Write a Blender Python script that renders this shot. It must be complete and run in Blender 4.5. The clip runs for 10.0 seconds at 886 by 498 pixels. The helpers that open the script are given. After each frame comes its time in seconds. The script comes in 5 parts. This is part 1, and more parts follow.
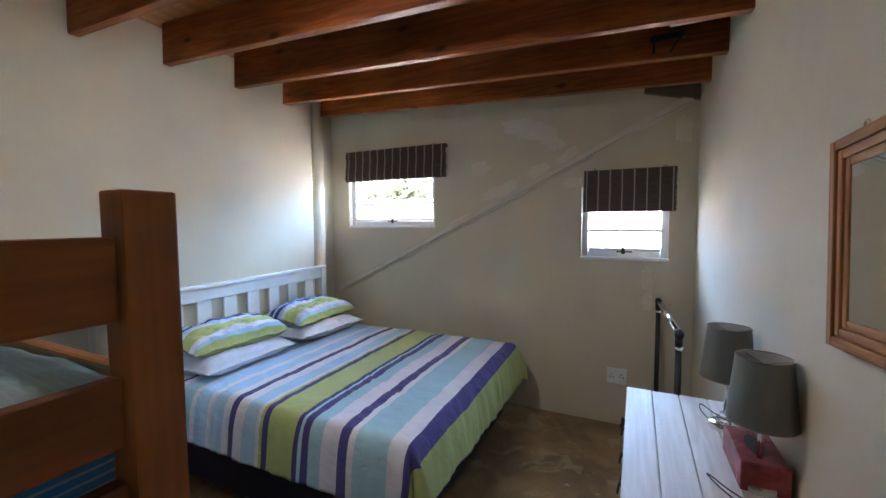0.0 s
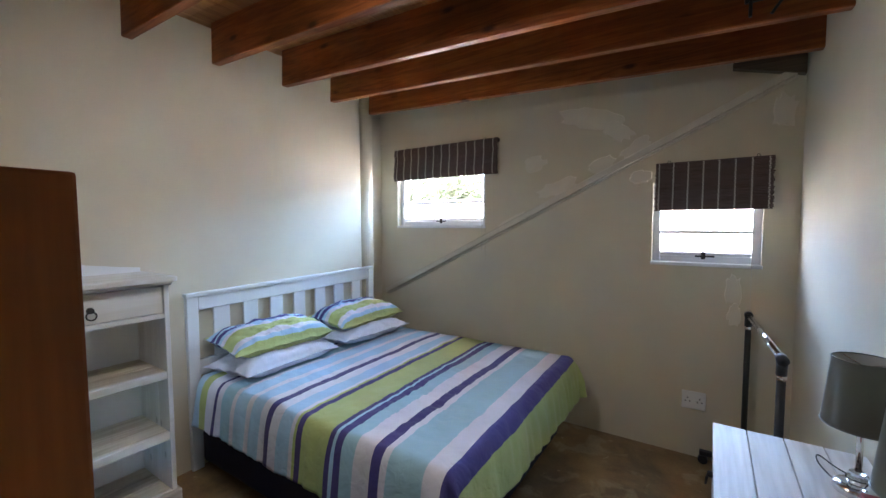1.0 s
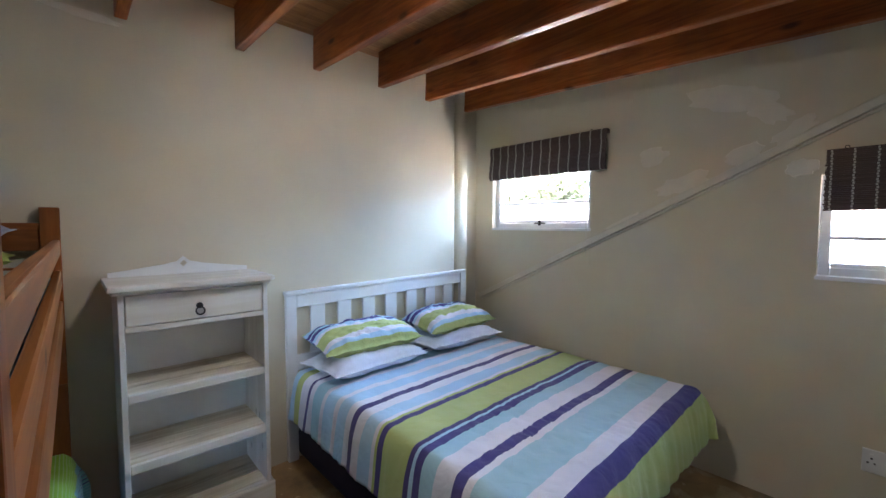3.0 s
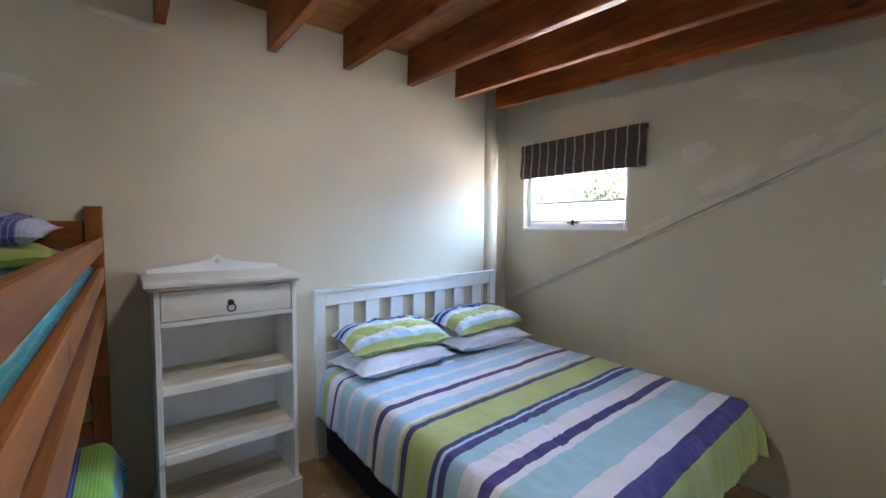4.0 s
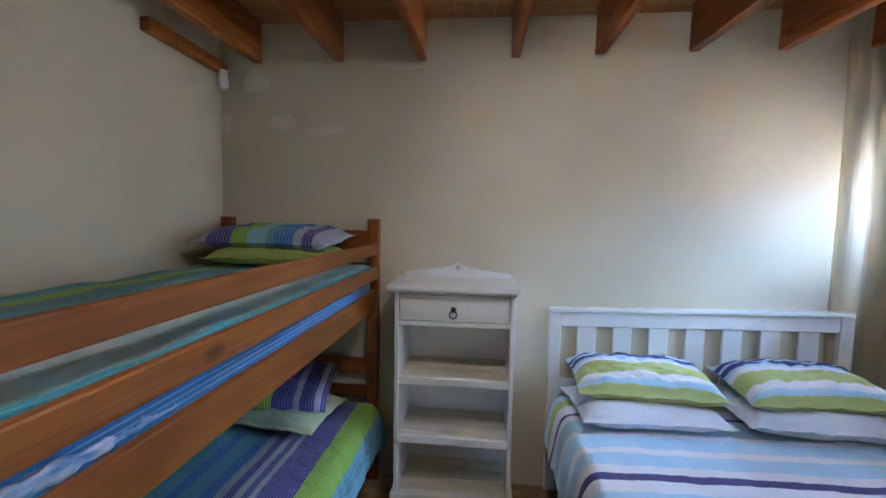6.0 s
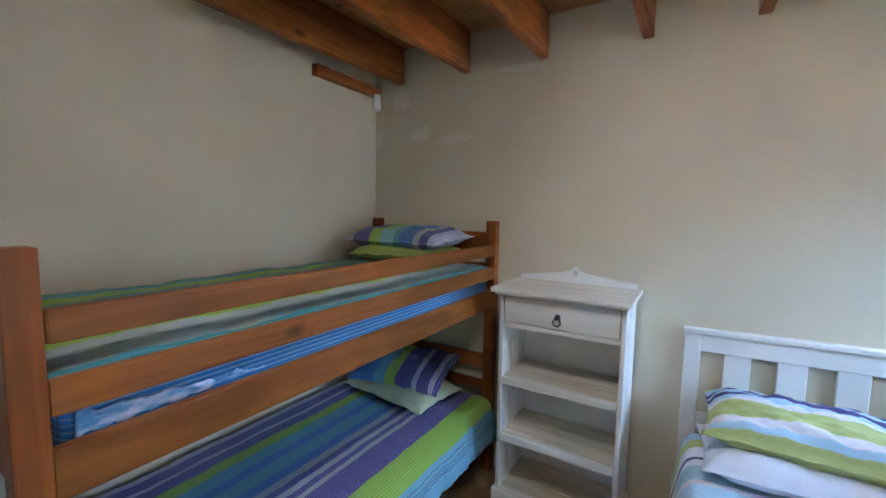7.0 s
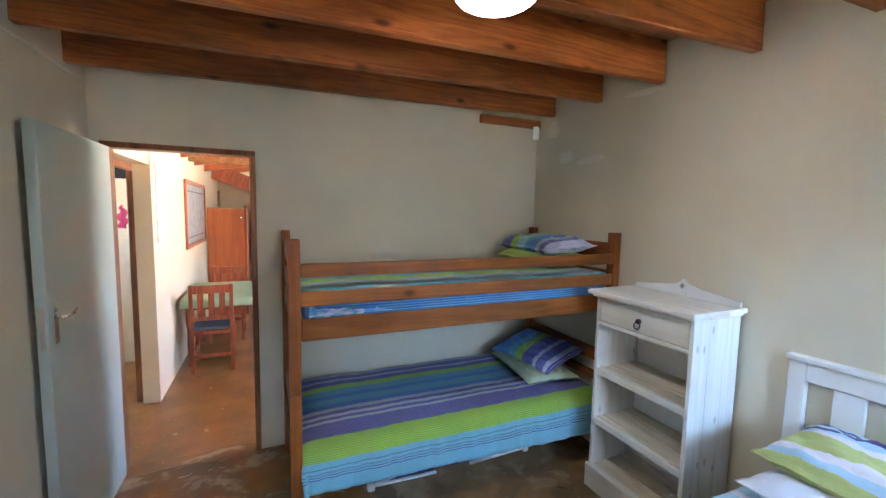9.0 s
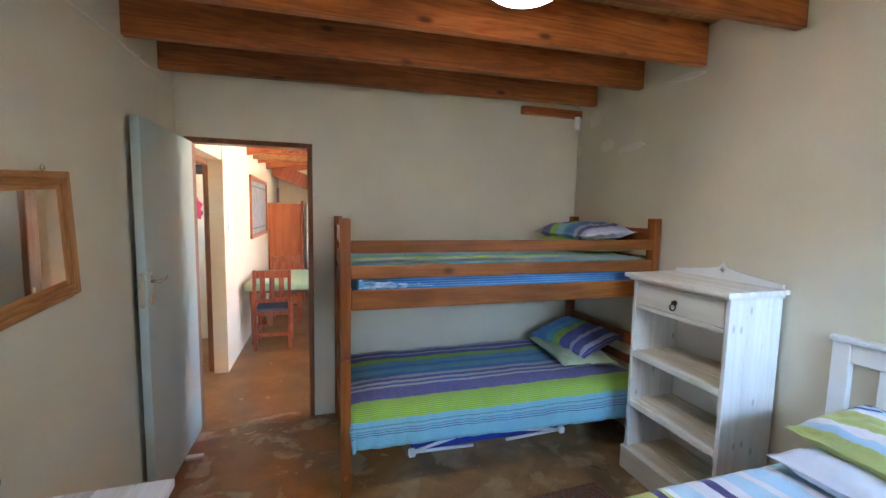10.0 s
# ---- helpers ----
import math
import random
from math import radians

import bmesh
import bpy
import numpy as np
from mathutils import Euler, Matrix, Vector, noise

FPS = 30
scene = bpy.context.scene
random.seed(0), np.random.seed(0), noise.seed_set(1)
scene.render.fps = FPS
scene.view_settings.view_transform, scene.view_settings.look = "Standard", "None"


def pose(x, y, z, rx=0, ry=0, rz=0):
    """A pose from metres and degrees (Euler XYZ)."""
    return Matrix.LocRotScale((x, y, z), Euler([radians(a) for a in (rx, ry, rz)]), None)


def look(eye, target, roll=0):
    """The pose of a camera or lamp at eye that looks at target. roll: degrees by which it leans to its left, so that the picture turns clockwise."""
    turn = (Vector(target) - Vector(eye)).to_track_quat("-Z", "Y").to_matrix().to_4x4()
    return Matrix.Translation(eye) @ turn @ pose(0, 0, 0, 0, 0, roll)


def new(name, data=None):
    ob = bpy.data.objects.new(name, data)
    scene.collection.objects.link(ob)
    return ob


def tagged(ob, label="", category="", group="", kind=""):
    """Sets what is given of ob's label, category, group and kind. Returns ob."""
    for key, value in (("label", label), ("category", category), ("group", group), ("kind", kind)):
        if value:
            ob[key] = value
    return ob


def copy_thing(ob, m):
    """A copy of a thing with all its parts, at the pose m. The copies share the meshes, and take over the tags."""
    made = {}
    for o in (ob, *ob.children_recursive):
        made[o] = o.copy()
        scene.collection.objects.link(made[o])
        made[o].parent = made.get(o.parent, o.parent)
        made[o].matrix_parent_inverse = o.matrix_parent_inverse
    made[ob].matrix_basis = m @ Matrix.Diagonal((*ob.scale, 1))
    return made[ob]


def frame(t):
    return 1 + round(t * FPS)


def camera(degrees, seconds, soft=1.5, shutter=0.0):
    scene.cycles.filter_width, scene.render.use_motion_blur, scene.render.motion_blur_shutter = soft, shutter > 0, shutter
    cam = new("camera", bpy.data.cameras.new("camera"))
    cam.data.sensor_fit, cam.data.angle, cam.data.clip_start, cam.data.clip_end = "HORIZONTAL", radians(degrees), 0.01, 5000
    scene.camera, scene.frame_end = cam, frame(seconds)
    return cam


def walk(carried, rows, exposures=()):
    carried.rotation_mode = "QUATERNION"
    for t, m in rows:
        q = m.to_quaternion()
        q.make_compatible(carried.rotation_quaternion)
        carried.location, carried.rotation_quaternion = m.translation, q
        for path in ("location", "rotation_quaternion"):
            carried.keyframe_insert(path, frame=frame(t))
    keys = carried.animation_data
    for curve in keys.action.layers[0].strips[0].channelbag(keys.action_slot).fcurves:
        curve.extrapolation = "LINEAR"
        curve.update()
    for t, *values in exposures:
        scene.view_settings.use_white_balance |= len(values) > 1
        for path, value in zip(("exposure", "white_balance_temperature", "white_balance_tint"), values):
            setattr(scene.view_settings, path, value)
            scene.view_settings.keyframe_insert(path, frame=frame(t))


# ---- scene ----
cam = camera(95.5, 10.0)
PATH = [
    (0, (0.469, 0.665, 1.518), (-0.394, 2.464, 1.39), -0.3),
    (0.5, (0.44, 0.774, 1.508), (-0.527, 2.52, 1.381), -0.3),
    (1, (0.416, 0.873, 1.51), (-0.687, 2.537, 1.388), -0.2),
    (1.5, (0.387, 0.931, 1.517), (-0.823, 2.519, 1.396), -0.0),
    (2, (0.361, 0.986, 1.515), (-0.955, 2.487, 1.399), 0.1),
    (2.5, (0.335, 1.02, 1.513), (-1.061, 2.448, 1.4), 0.1),
    (4, (0.29, 1.091, 1.503), (-1.28, 2.324, 1.392), 0.3),
    (4.5, (0.283, 1.131, 1.51), (-1.336, 2.299, 1.401), 0.3),
    (5, (0.262, 1.253, 1.509), (-1.543, 2.107, 1.398), 0.5),
    (5.5, (0.228, 1.421, 1.55), (-1.734, 1.785, 1.415), 0.8),
    (6, (0.159, 1.614, 1.587), (-1.826, 1.418, 1.445), 1.0),
    (6.2, (0.124, 1.651, 1.623), (-1.83, 1.263, 1.448), 1.0),
    (7.5, (0.055, 2.291, 1.649), (-1.404, 0.933, 1.492), 1.1),
    (8, (-0.018, 2.524, 1.697), (-1.225, 0.939, 1.521), 1.0),
    (8.5, (-0.047, 2.739, 1.714), (-1.035, 1.01, 1.524), 1.1),
    (9, (-0.012, 3.006, 1.703), (-0.809, 1.181, 1.522), 1.1),
    (9.5, (0.025, 3.139, 1.665), (-0.633, 1.259, 1.481), 1.0),
    (10, (0.0, 3.174, 1.606), (-0.58, 1.269, 1.423), 1.1),
]
EXPO, KELVIN = 5.36, 5760
walk(cam, [(t, look(eye, target, roll)) for t, eye, target, roll in PATH], [(0.0, EXPO, KELVIN, 18), (2.5, EXPO + 0.03, KELVIN, 18), (4.5, EXPO + 0.2, KELVIN, 18), (6.2, EXPO - 0.06, KELVIN, 18), (7.6, EXPO + 0.26, KELVIN - 20, 16), (10.0, EXPO + 0.28, KELVIN + 220, 16)])

# ---- light ----
world = bpy.data.worlds.new("world")
scene.world = world
world.use_nodes = True
wn = world.node_tree.nodes
sky = wn.new("ShaderNodeTexSky")
sky.sky_type = "NISHITA"
sky.sun_disc = False
sky.sun_elevation, sky.sun_rotation = radians(63.4), radians(158)
wn["Background"].inputs["Strength"].default_value = 0.15
world.node_tree.links.new(sky.outputs["Color"], wn["Background"].inputs["Color"])
sun_data = bpy.data.lights.new("sun", "SUN")
sun_data.energy, sun_data.angle, sun_data.color = 5.0, radians(0.5), (1.0, 0.96, 0.91)
sun = new("sun", sun_data)
sun.matrix_world = look((1.6, -3.9, 8.4), (0, 0, 0))
# area lamp for daylight from the living area's unseen windows beyond the doorway
hall_data = bpy.data.lights.new("hall_daylight", "AREA")
hall_data.shape, hall_data.size, hall_data.size_y, hall_data.energy, hall_data.color = "RECTANGLE", 1.2, 1.2, 0.085, (1.0, 0.86, 0.57)
hall_light = new("hall_daylight", hall_data)
hall_light.matrix_world = look((-2.62, -1.3, 1.55), (1.0, -2.3, 1.3))

# fill lamp added to brighten the side room, set in an unseen wall opening
side_data = bpy.data.lights.new("side_room_daylight", "AREA")
side_data.shape, side_data.size, side_data.size_y, side_data.energy, side_data.color = "RECTANGLE", 0.45, 0.6, 0.009, (0.9, 0.95, 1.0)
new("side_room_daylight", side_data).matrix_world = look((2.52, -1.5, 1.6), (1.2, -1.7, 1.3))
# lamp added over the garden for the open sky, falling in through both windows
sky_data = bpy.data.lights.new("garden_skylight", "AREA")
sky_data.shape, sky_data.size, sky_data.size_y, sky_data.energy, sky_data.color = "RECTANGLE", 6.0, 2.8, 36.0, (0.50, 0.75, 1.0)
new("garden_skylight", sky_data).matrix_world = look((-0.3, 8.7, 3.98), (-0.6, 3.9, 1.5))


# ---- materials ----
def mat(name, color, rough=0.6, metal=0.0, var=0.12, scale=6.0, fine=90.0, bump=0.15, tint=None, tint_scale=2.0, tint_amount=0.0, stretch=(1, 1, 1), spec=0.5, rand=0.0, fleck=None):
    """Base colour with a coarse and a fine variation, and fine relief."""
    m = bpy.data.materials.new(name)
    m.use_nodes = True
    nt = m.node_tree
    n, l = nt.nodes, nt.links
    b = n["Principled BSDF"]
    b.inputs["Roughness"].default_value, b.inputs["Metallic"].default_value = rough, metal
    b.inputs["Specular IOR Level"].default_value = spec
    tc = n.new("ShaderNodeTexCoord")
    mp = n.new("ShaderNodeMapping")
    mp.inputs["Scale"].default_value = stretch
    l.new(tc.outputs["Object"], mp.inputs["Vector"])
    n1, n2 = n.new("ShaderNodeTexNoise"), n.new("ShaderNodeTexNoise")
    n1.inputs["Scale"].default_value, n1.inputs["Detail"].default_value = scale, 5
    n2.inputs["Scale"].default_value, n2.inputs["Detail"].default_value = fine, 3
    for q in (n1, n2):
        l.new(mp.outputs[0], q.inputs["Vector"])
    add = n.new("ShaderNodeMath")
    add.operation = "MULTIPLY_ADD"
    l.new(n2.outputs["Fac"], add.inputs[0])
    add.inputs[1].default_value = 0.4
    l.new(n1.outputs["Fac"], add.inputs[2])
    ramp = n.new("ShaderNodeMapRange")
    ramp.inputs["From Min"].default_value, ramp.inputs["From Max"].default_value = 0.4, 1.0
    ramp.inputs["To Min"].default_value, ramp.inputs["To Max"].default_value = 1 - var, 1 + var
    l.new(add.outputs[0], ramp.inputs["Value"])
    src = ramp.outputs["Result"]
    if rand:
        oi = n.new("ShaderNodeObjectInfo")
        r2 = n.new("ShaderNodeMapRange")
        r2.inputs["To Min"].default_value, r2.inputs["To Max"].default_value = 1 - rand, 1 + rand
        l.new(oi.outputs["Random"], r2.inputs["Value"])
        mm = n.new("ShaderNodeMath")
        mm.operation = "MULTIPLY"
        l.new(src, mm.inputs[0])
        l.new(r2.outputs["Result"], mm.inputs[1])
        src = mm.outputs[0]
    col = n.new("ShaderNodeRGB")
    col.outputs[0].default_value = (*color, 1)
    base = col.outputs[0]
    if tint:
        n3 = n.new("ShaderNodeTexNoise")
        n3.inputs["Scale"].default_value, n3.inputs["Detail"].default_value = tint_scale, 6
        l.new(mp.outputs[0], n3.inputs["Vector"])
        r3 = n.new("ShaderNodeMapRange")
        r3.inputs["From Min"].default_value, r3.inputs["From Max"].default_value = 0.42, 0.66
        r3.inputs["To Max"].default_value = tint_amount
        l.new(n3.outputs["Fac"], r3.inputs["Value"])
        mx = n.new("ShaderNodeMix")
        mx.data_type = "RGBA"
        l.new(r3.outputs["Result"], mx.inputs["Factor"])
        l.new(base, mx.inputs["A"])
        mx.inputs["B"].default_value = (*tint, 1)
        base = mx.outputs["Result"]
    if fleck:
        nf = n.new("ShaderNodeTexNoise")
        nf.inputs["Scale"].default_value, nf.inputs["Detail"].default_value = 8.5, 8
        l.new(mp.outputs[0], nf.inputs["Vector"])
        rf = n.new("ShaderNodeMapRange")
        rf.inputs["From Min"].default_value, rf.inputs["From Max"].default_value = 0.66, 0.70
        rf.inputs["To Max"].default_value = 0.8
        l.new(nf.outputs["Fac"], rf.inputs["Value"])
        mf = n.new("ShaderNodeMix")
        mf.data_type = "RGBA"
        l.new(rf.outputs["Result"], mf.inputs["Factor"])
        l.new(base, mf.inputs["A"])
        mf.inputs["B"].default_value = (*fleck, 1)
        base = mf.outputs["Result"]
    vm = n.new("ShaderNodeVectorMath")
    vm.operation = "SCALE"
    l.new(base, vm.inputs[0])
    l.new(src, vm.inputs["Scale"])
    l.new(vm.outputs[0], b.inputs["Base Color"])
    if bump:
        bp = n.new("ShaderNodeBump")
        bp.inputs["Strength"].default_value, bp.inputs["Distance"].default_value = bump, 0.004
        l.new(add.outputs[0], bp.inputs["Height"])
        l.new(bp.outputs[0], b.inputs["Normal"])
    return m


def screed(name, fresh, worn, pale, dark):
    """Pigmented cement screed: red-brown by the doorway, worn to ochre further in, with pale and dark blotches."""
    m = mat(name, fresh, 0.3, var=0.34, scale=6.5, fine=70, bump=0.08)
    n, l = m.node_tree.nodes, m.node_tree.links
    b = n["Principled BSDF"]
    rgb = next(q for q in n if q.type == "RGB")
    scaled = rgb.outputs[0].links[0].to_node
    tc = next(q for q in n if q.type == "TEX_COORD")
    warp = n.new("ShaderNodeTexNoise")
    warp.inputs["Scale"].default_value, warp.inputs["Detail"].default_value = 2.4, 7
    l.new(tc.outputs["Object"], warp.inputs["Vector"])
    dist = n.new("ShaderNodeVectorMath")
    dist.operation = "DISTANCE"
    l.new(tc.outputs["Object"], dist.inputs[0])
    dist.inputs[1].default_value = (0.6, 0.1, 0.0)
    walkway = n.new("ShaderNodeMath")
    walkway.operation = "MULTIPLY_ADD"
    l.new(warp.outputs["Fac"], walkway.inputs[0])
    walkway.inputs[1].default_value = 2.6
    l.new(dist.outputs["Value"], walkway.inputs[2])
    base = rgb.outputs[0]

    def layer(source, lo, hi, amount, colour):
        nonlocal base
        r = n.new("ShaderNodeMapRange")
        r.interpolation_type = "SMOOTHSTEP"
        r.inputs["From Min"].default_value, r.inputs["From Max"].default_value = lo, hi
        r.inputs["To Max"].default_value = amount
        l.new(source, r.inputs["Value"])
        x = n.new("ShaderNodeMix")
        x.data_type = "RGBA"
        l.new(r.outputs["Result"], x.inputs["Factor"])
        l.new(base, x.inputs["A"])
        x.inputs["B"].default_value = (*colour, 1)
        base = x.outputs["Result"]
        return r

    def blotch(scale, detail, shift):
        mp = n.new("ShaderNodeMapping")
        mp.inputs["Location"].default_value = (shift, shift * 0.7, 0)
        l.new(tc.outputs["Object"], mp.inputs["Vector"])
        q = n.new("ShaderNodeTexNoise")
        q.inputs["Scale"].default_value, q.inputs["Detail"].default_value = scale, detail
        q.inputs["Distortion"].default_value = 0.6
        l.new(mp.outputs[0], q.inputs["Vector"])
        return q.outputs["Fac"]

    layer(walkway.outputs[0], 2.1, 3.0, 0.85, worn)
    layer(blotch(2.4, 9, 3.0), 0.49, 0.63, 0.7, dark)
    layer(blotch(4.6, 9, 9.0), 0.53, 0.62, 0.7, pale)
    layer(blotch(9.0, 8, 5.0), 0.67, 0.70, 0.8, tuple(1.2 * c for c in pale))
    l.new(base, scaled.inputs[0])
    rr = n.new("ShaderNodeMapRange")
    rr.inputs["To Min"].default_value, rr.inputs["To Max"].default_value = 0.22, 0.42
    l.new(blotch(5.0, 5, 1.0), rr.inputs["Value"])
    l.new(rr.outputs["Result"], b.inputs["Roughness"])
    return m


def wood(name, light, dark, axis, rough=0.45, ring=9.0, knot=True, rand=0.0, coat=0.0, soft=0.0, panel=False):
    """Grained wood, the grain along the given axis of the object."""
    m = bpy.data.materials.new(name)
    m.use_nodes = True
    n, l = m.node_tree.nodes, m.node_tree.links
    b = n["Principled BSDF"]
    b.inputs["Roughness"].default_value = rough
    b.inputs["Coat Weight"].default_value = coat
    b.inputs["Coat Roughness"].default_value = 0.25
    b.inputs["Specular IOR Level"].default_value = 0.32 if coat else 0.5
    tc, oi = n.new("ShaderNodeTexCoord"), n.new("ShaderNodeObjectInfo")
    mp = n.new("ShaderNodeMapping")
    s = [1.0, 1.0, 1.0]
    s[axis] = 0.07
    mp.inputs["Scale"].default_value = s
    off = n.new("ShaderNodeVectorMath")
    off.operation = "MULTIPLY_ADD"
    l.new(oi.outputs["Random"], off.inputs[0])
    off.inputs[1].default_value = (7, 11, 5)
    l.new(tc.outputs["Object"], off.inputs[2])
    l.new(off.outputs[0], mp.inputs["Vector"])
    w = n.new("ShaderNodeTexNoise")
    w.inputs["Scale"].default_value, w.inputs["Detail"].default_value, w.inputs["Distortion"].default_value = ring, 3, 0.8
    l.new(mp.outputs[0], w.inputs["Vector"])
    f = n.new("ShaderNodeTexNoise")
    f.inputs["Scale"].default_value, f.inputs["Detail"].default_value = ring * 14, 4
    l.new(mp.outputs[0], f.inputs["Vector"])
    sn = n.new("ShaderNodeMath")
    sn.operation = "SINE"
    mu = n.new("ShaderNodeMath")
    mu.operation = "MULTIPLY"
    l.new(w.outputs["Fac"], mu.inputs[0])
    mu.inputs[1].default_value = 38
    l.new(mu.outputs[0], sn.inputs[0])
    a = n.new("ShaderNodeMath")
    a.operation = "MULTIPLY_ADD"
    l.new(sn.outputs[0], a.inputs[0])
    a.inputs[1].default_value = 0.22
    l.new(f.outputs["Fac"], a.inputs[2])
    mx = n.new("ShaderNodeMix")
    mx.data_type = "RGBA"
    r = n.new("ShaderNodeMapRange")
    r.inputs["From Min"].default_value, r.inputs["From Max"].default_value = 0.2 - soft, 0.85 + soft
    l.new(a.outputs[0], r.inputs["Value"])
    l.new(r.outputs["Result"], mx.inputs["Factor"])
    mx.inputs["A"].default_value, mx.inputs["B"].default_value = (*light, 1), (*dark, 1)
    out = mx.outputs["Result"]
    if knot:
        kp = n.new("ShaderNodeMapping")
        ks = [4.2, 4.2, 4.2] if rand > 0.15 else [2.6, 2.6, 2.6]
        ks[axis] = 1.5
        kp.inputs["Scale"].default_value = ks
        l.new(off.outputs[0], kp.inputs["Vector"])
        v = n.new("ShaderNodeTexVoronoi")
        v.inputs["Scale"].default_value = 1.3
        l.new(kp.outputs[0], v.inputs["Vector"])
        if rand > 0.15:
            # knots run through the beam's thickness
            kp.inputs["Scale"].default_value = (1.7, 4.2, 4.2)
            kp.inputs["Rotation"].default_value = (radians(90), 0, 0)
            v.voronoi_dimensions = "2D"
            b.inputs["Specular IOR Level"].default_value = 0.3
        if panel:
            # small grey knots showing through thin paint
            kp.inputs["Scale"].default_value = (6.5, 6.5, 3.0)
            kp.inputs["Rotation"].default_value = (radians(90), 0, 0)
            v.voronoi_dimensions = "2D"
        kr = n.new("ShaderNodeMapRange")
        kr.inputs["From Min"].default_value, kr.inputs["From Max"].default_value = (0.04, 0.115) if rand > 0.15 else (0.04, 0.10)
        kr.inputs["To Min"].default_value, kr.inputs["To Max"].default_value = 0.85, 0.0
        l.new(v.outputs["Distance"], kr.inputs["Value"])
        knots = kr.outputs["Result"]
        if rand > 0.15:
            # knots come in groups, with clear stretches between
            some = n.new("ShaderNodeTexNoise")
            some.inputs["Scale"].default_value = 2.3
            l.new(off.outputs[0], some.inputs["Vector"])
            sm = n.new("ShaderNodeMapRange")
            sm.inputs["From Min"].default_value, sm.inputs["From Max"].default_value = 0.47, 0.55
            l.new(some.outputs["Fac"], sm.inputs["Value"])
            both = n.new("ShaderNodeMath")
            both.operation = "MULTIPLY"
            l.new(knots, both.inputs[0])
            l.new(sm.outputs["Result"], both.inputs[1])
            knots = both.outputs[0]
        k = n.new("ShaderNodeMix")
        k.data_type = "RGBA"
        l.new(knots, k.inputs["Factor"])
        l.new(out, k.inputs["A"])
        k.inputs["B"].default_value = (*[c * (0.62 if panel else 0.25) for c in dark], 1)
        out = k.outputs["Result"]
    if soft:
        tone = n.new("ShaderNodeTexNoise")
        tone.inputs["Scale"].default_value, tone.inputs["Detail"].default_value = 4.0, 4
        tm = n.new("ShaderNodeMapping")
        ts = [1.0, 1.0, 1.0]
        ts[axis] = 0.4
        tm.inputs["Scale"].default_value = ts
        l.new(off.outputs[0], tm.inputs["Vector"])
        l.new(tm.outputs[0], tone.inputs["Vector"])
        tr = n.new("ShaderNodeMapRange")
        tr.inputs["From Min"].default_value, tr.inputs["From Max"].default_value = 0.3, 0.7
        tr.inputs["To Min"].default_value, tr.inputs["To Max"].default_value = 0.6, 1.4
        l.new(tone.outputs["Fac"], tr.inputs["Value"])
        tv = n.new("ShaderNodeVectorMath")
        tv.operation = "SCALE"
        l.new(out, tv.inputs[0])
        l.new(tr.outputs["Result"], tv.inputs["Scale"])
        out = tv.outputs[0]
    if rand:
        r2 = n.new("ShaderNodeMapRange")
        r2.inputs["To Min"].default_value, r2.inputs["To Max"].default_value = 1 - rand, 1 + rand
        l.new(oi.outputs["Random"], r2.inputs["Value"])
        vm = n.new("ShaderNodeVectorMath")
        vm.operation = "SCALE"
        l.new(out, vm.inputs[0])
        l.new(r2.outputs["Result"], vm.inputs["Scale"])
        out = vm.outputs[0]
    l.new(out, b.inputs["Base Color"])
    bp = n.new("ShaderNodeBump")
    bp.inputs["Strength"].default_value, bp.inputs["Distance"].default_value = 0.2, 0.002
    l.new(a.outputs[0], bp.inputs["Height"])
    l.new(bp.outputs[0], b.inputs["Normal"])
    return m


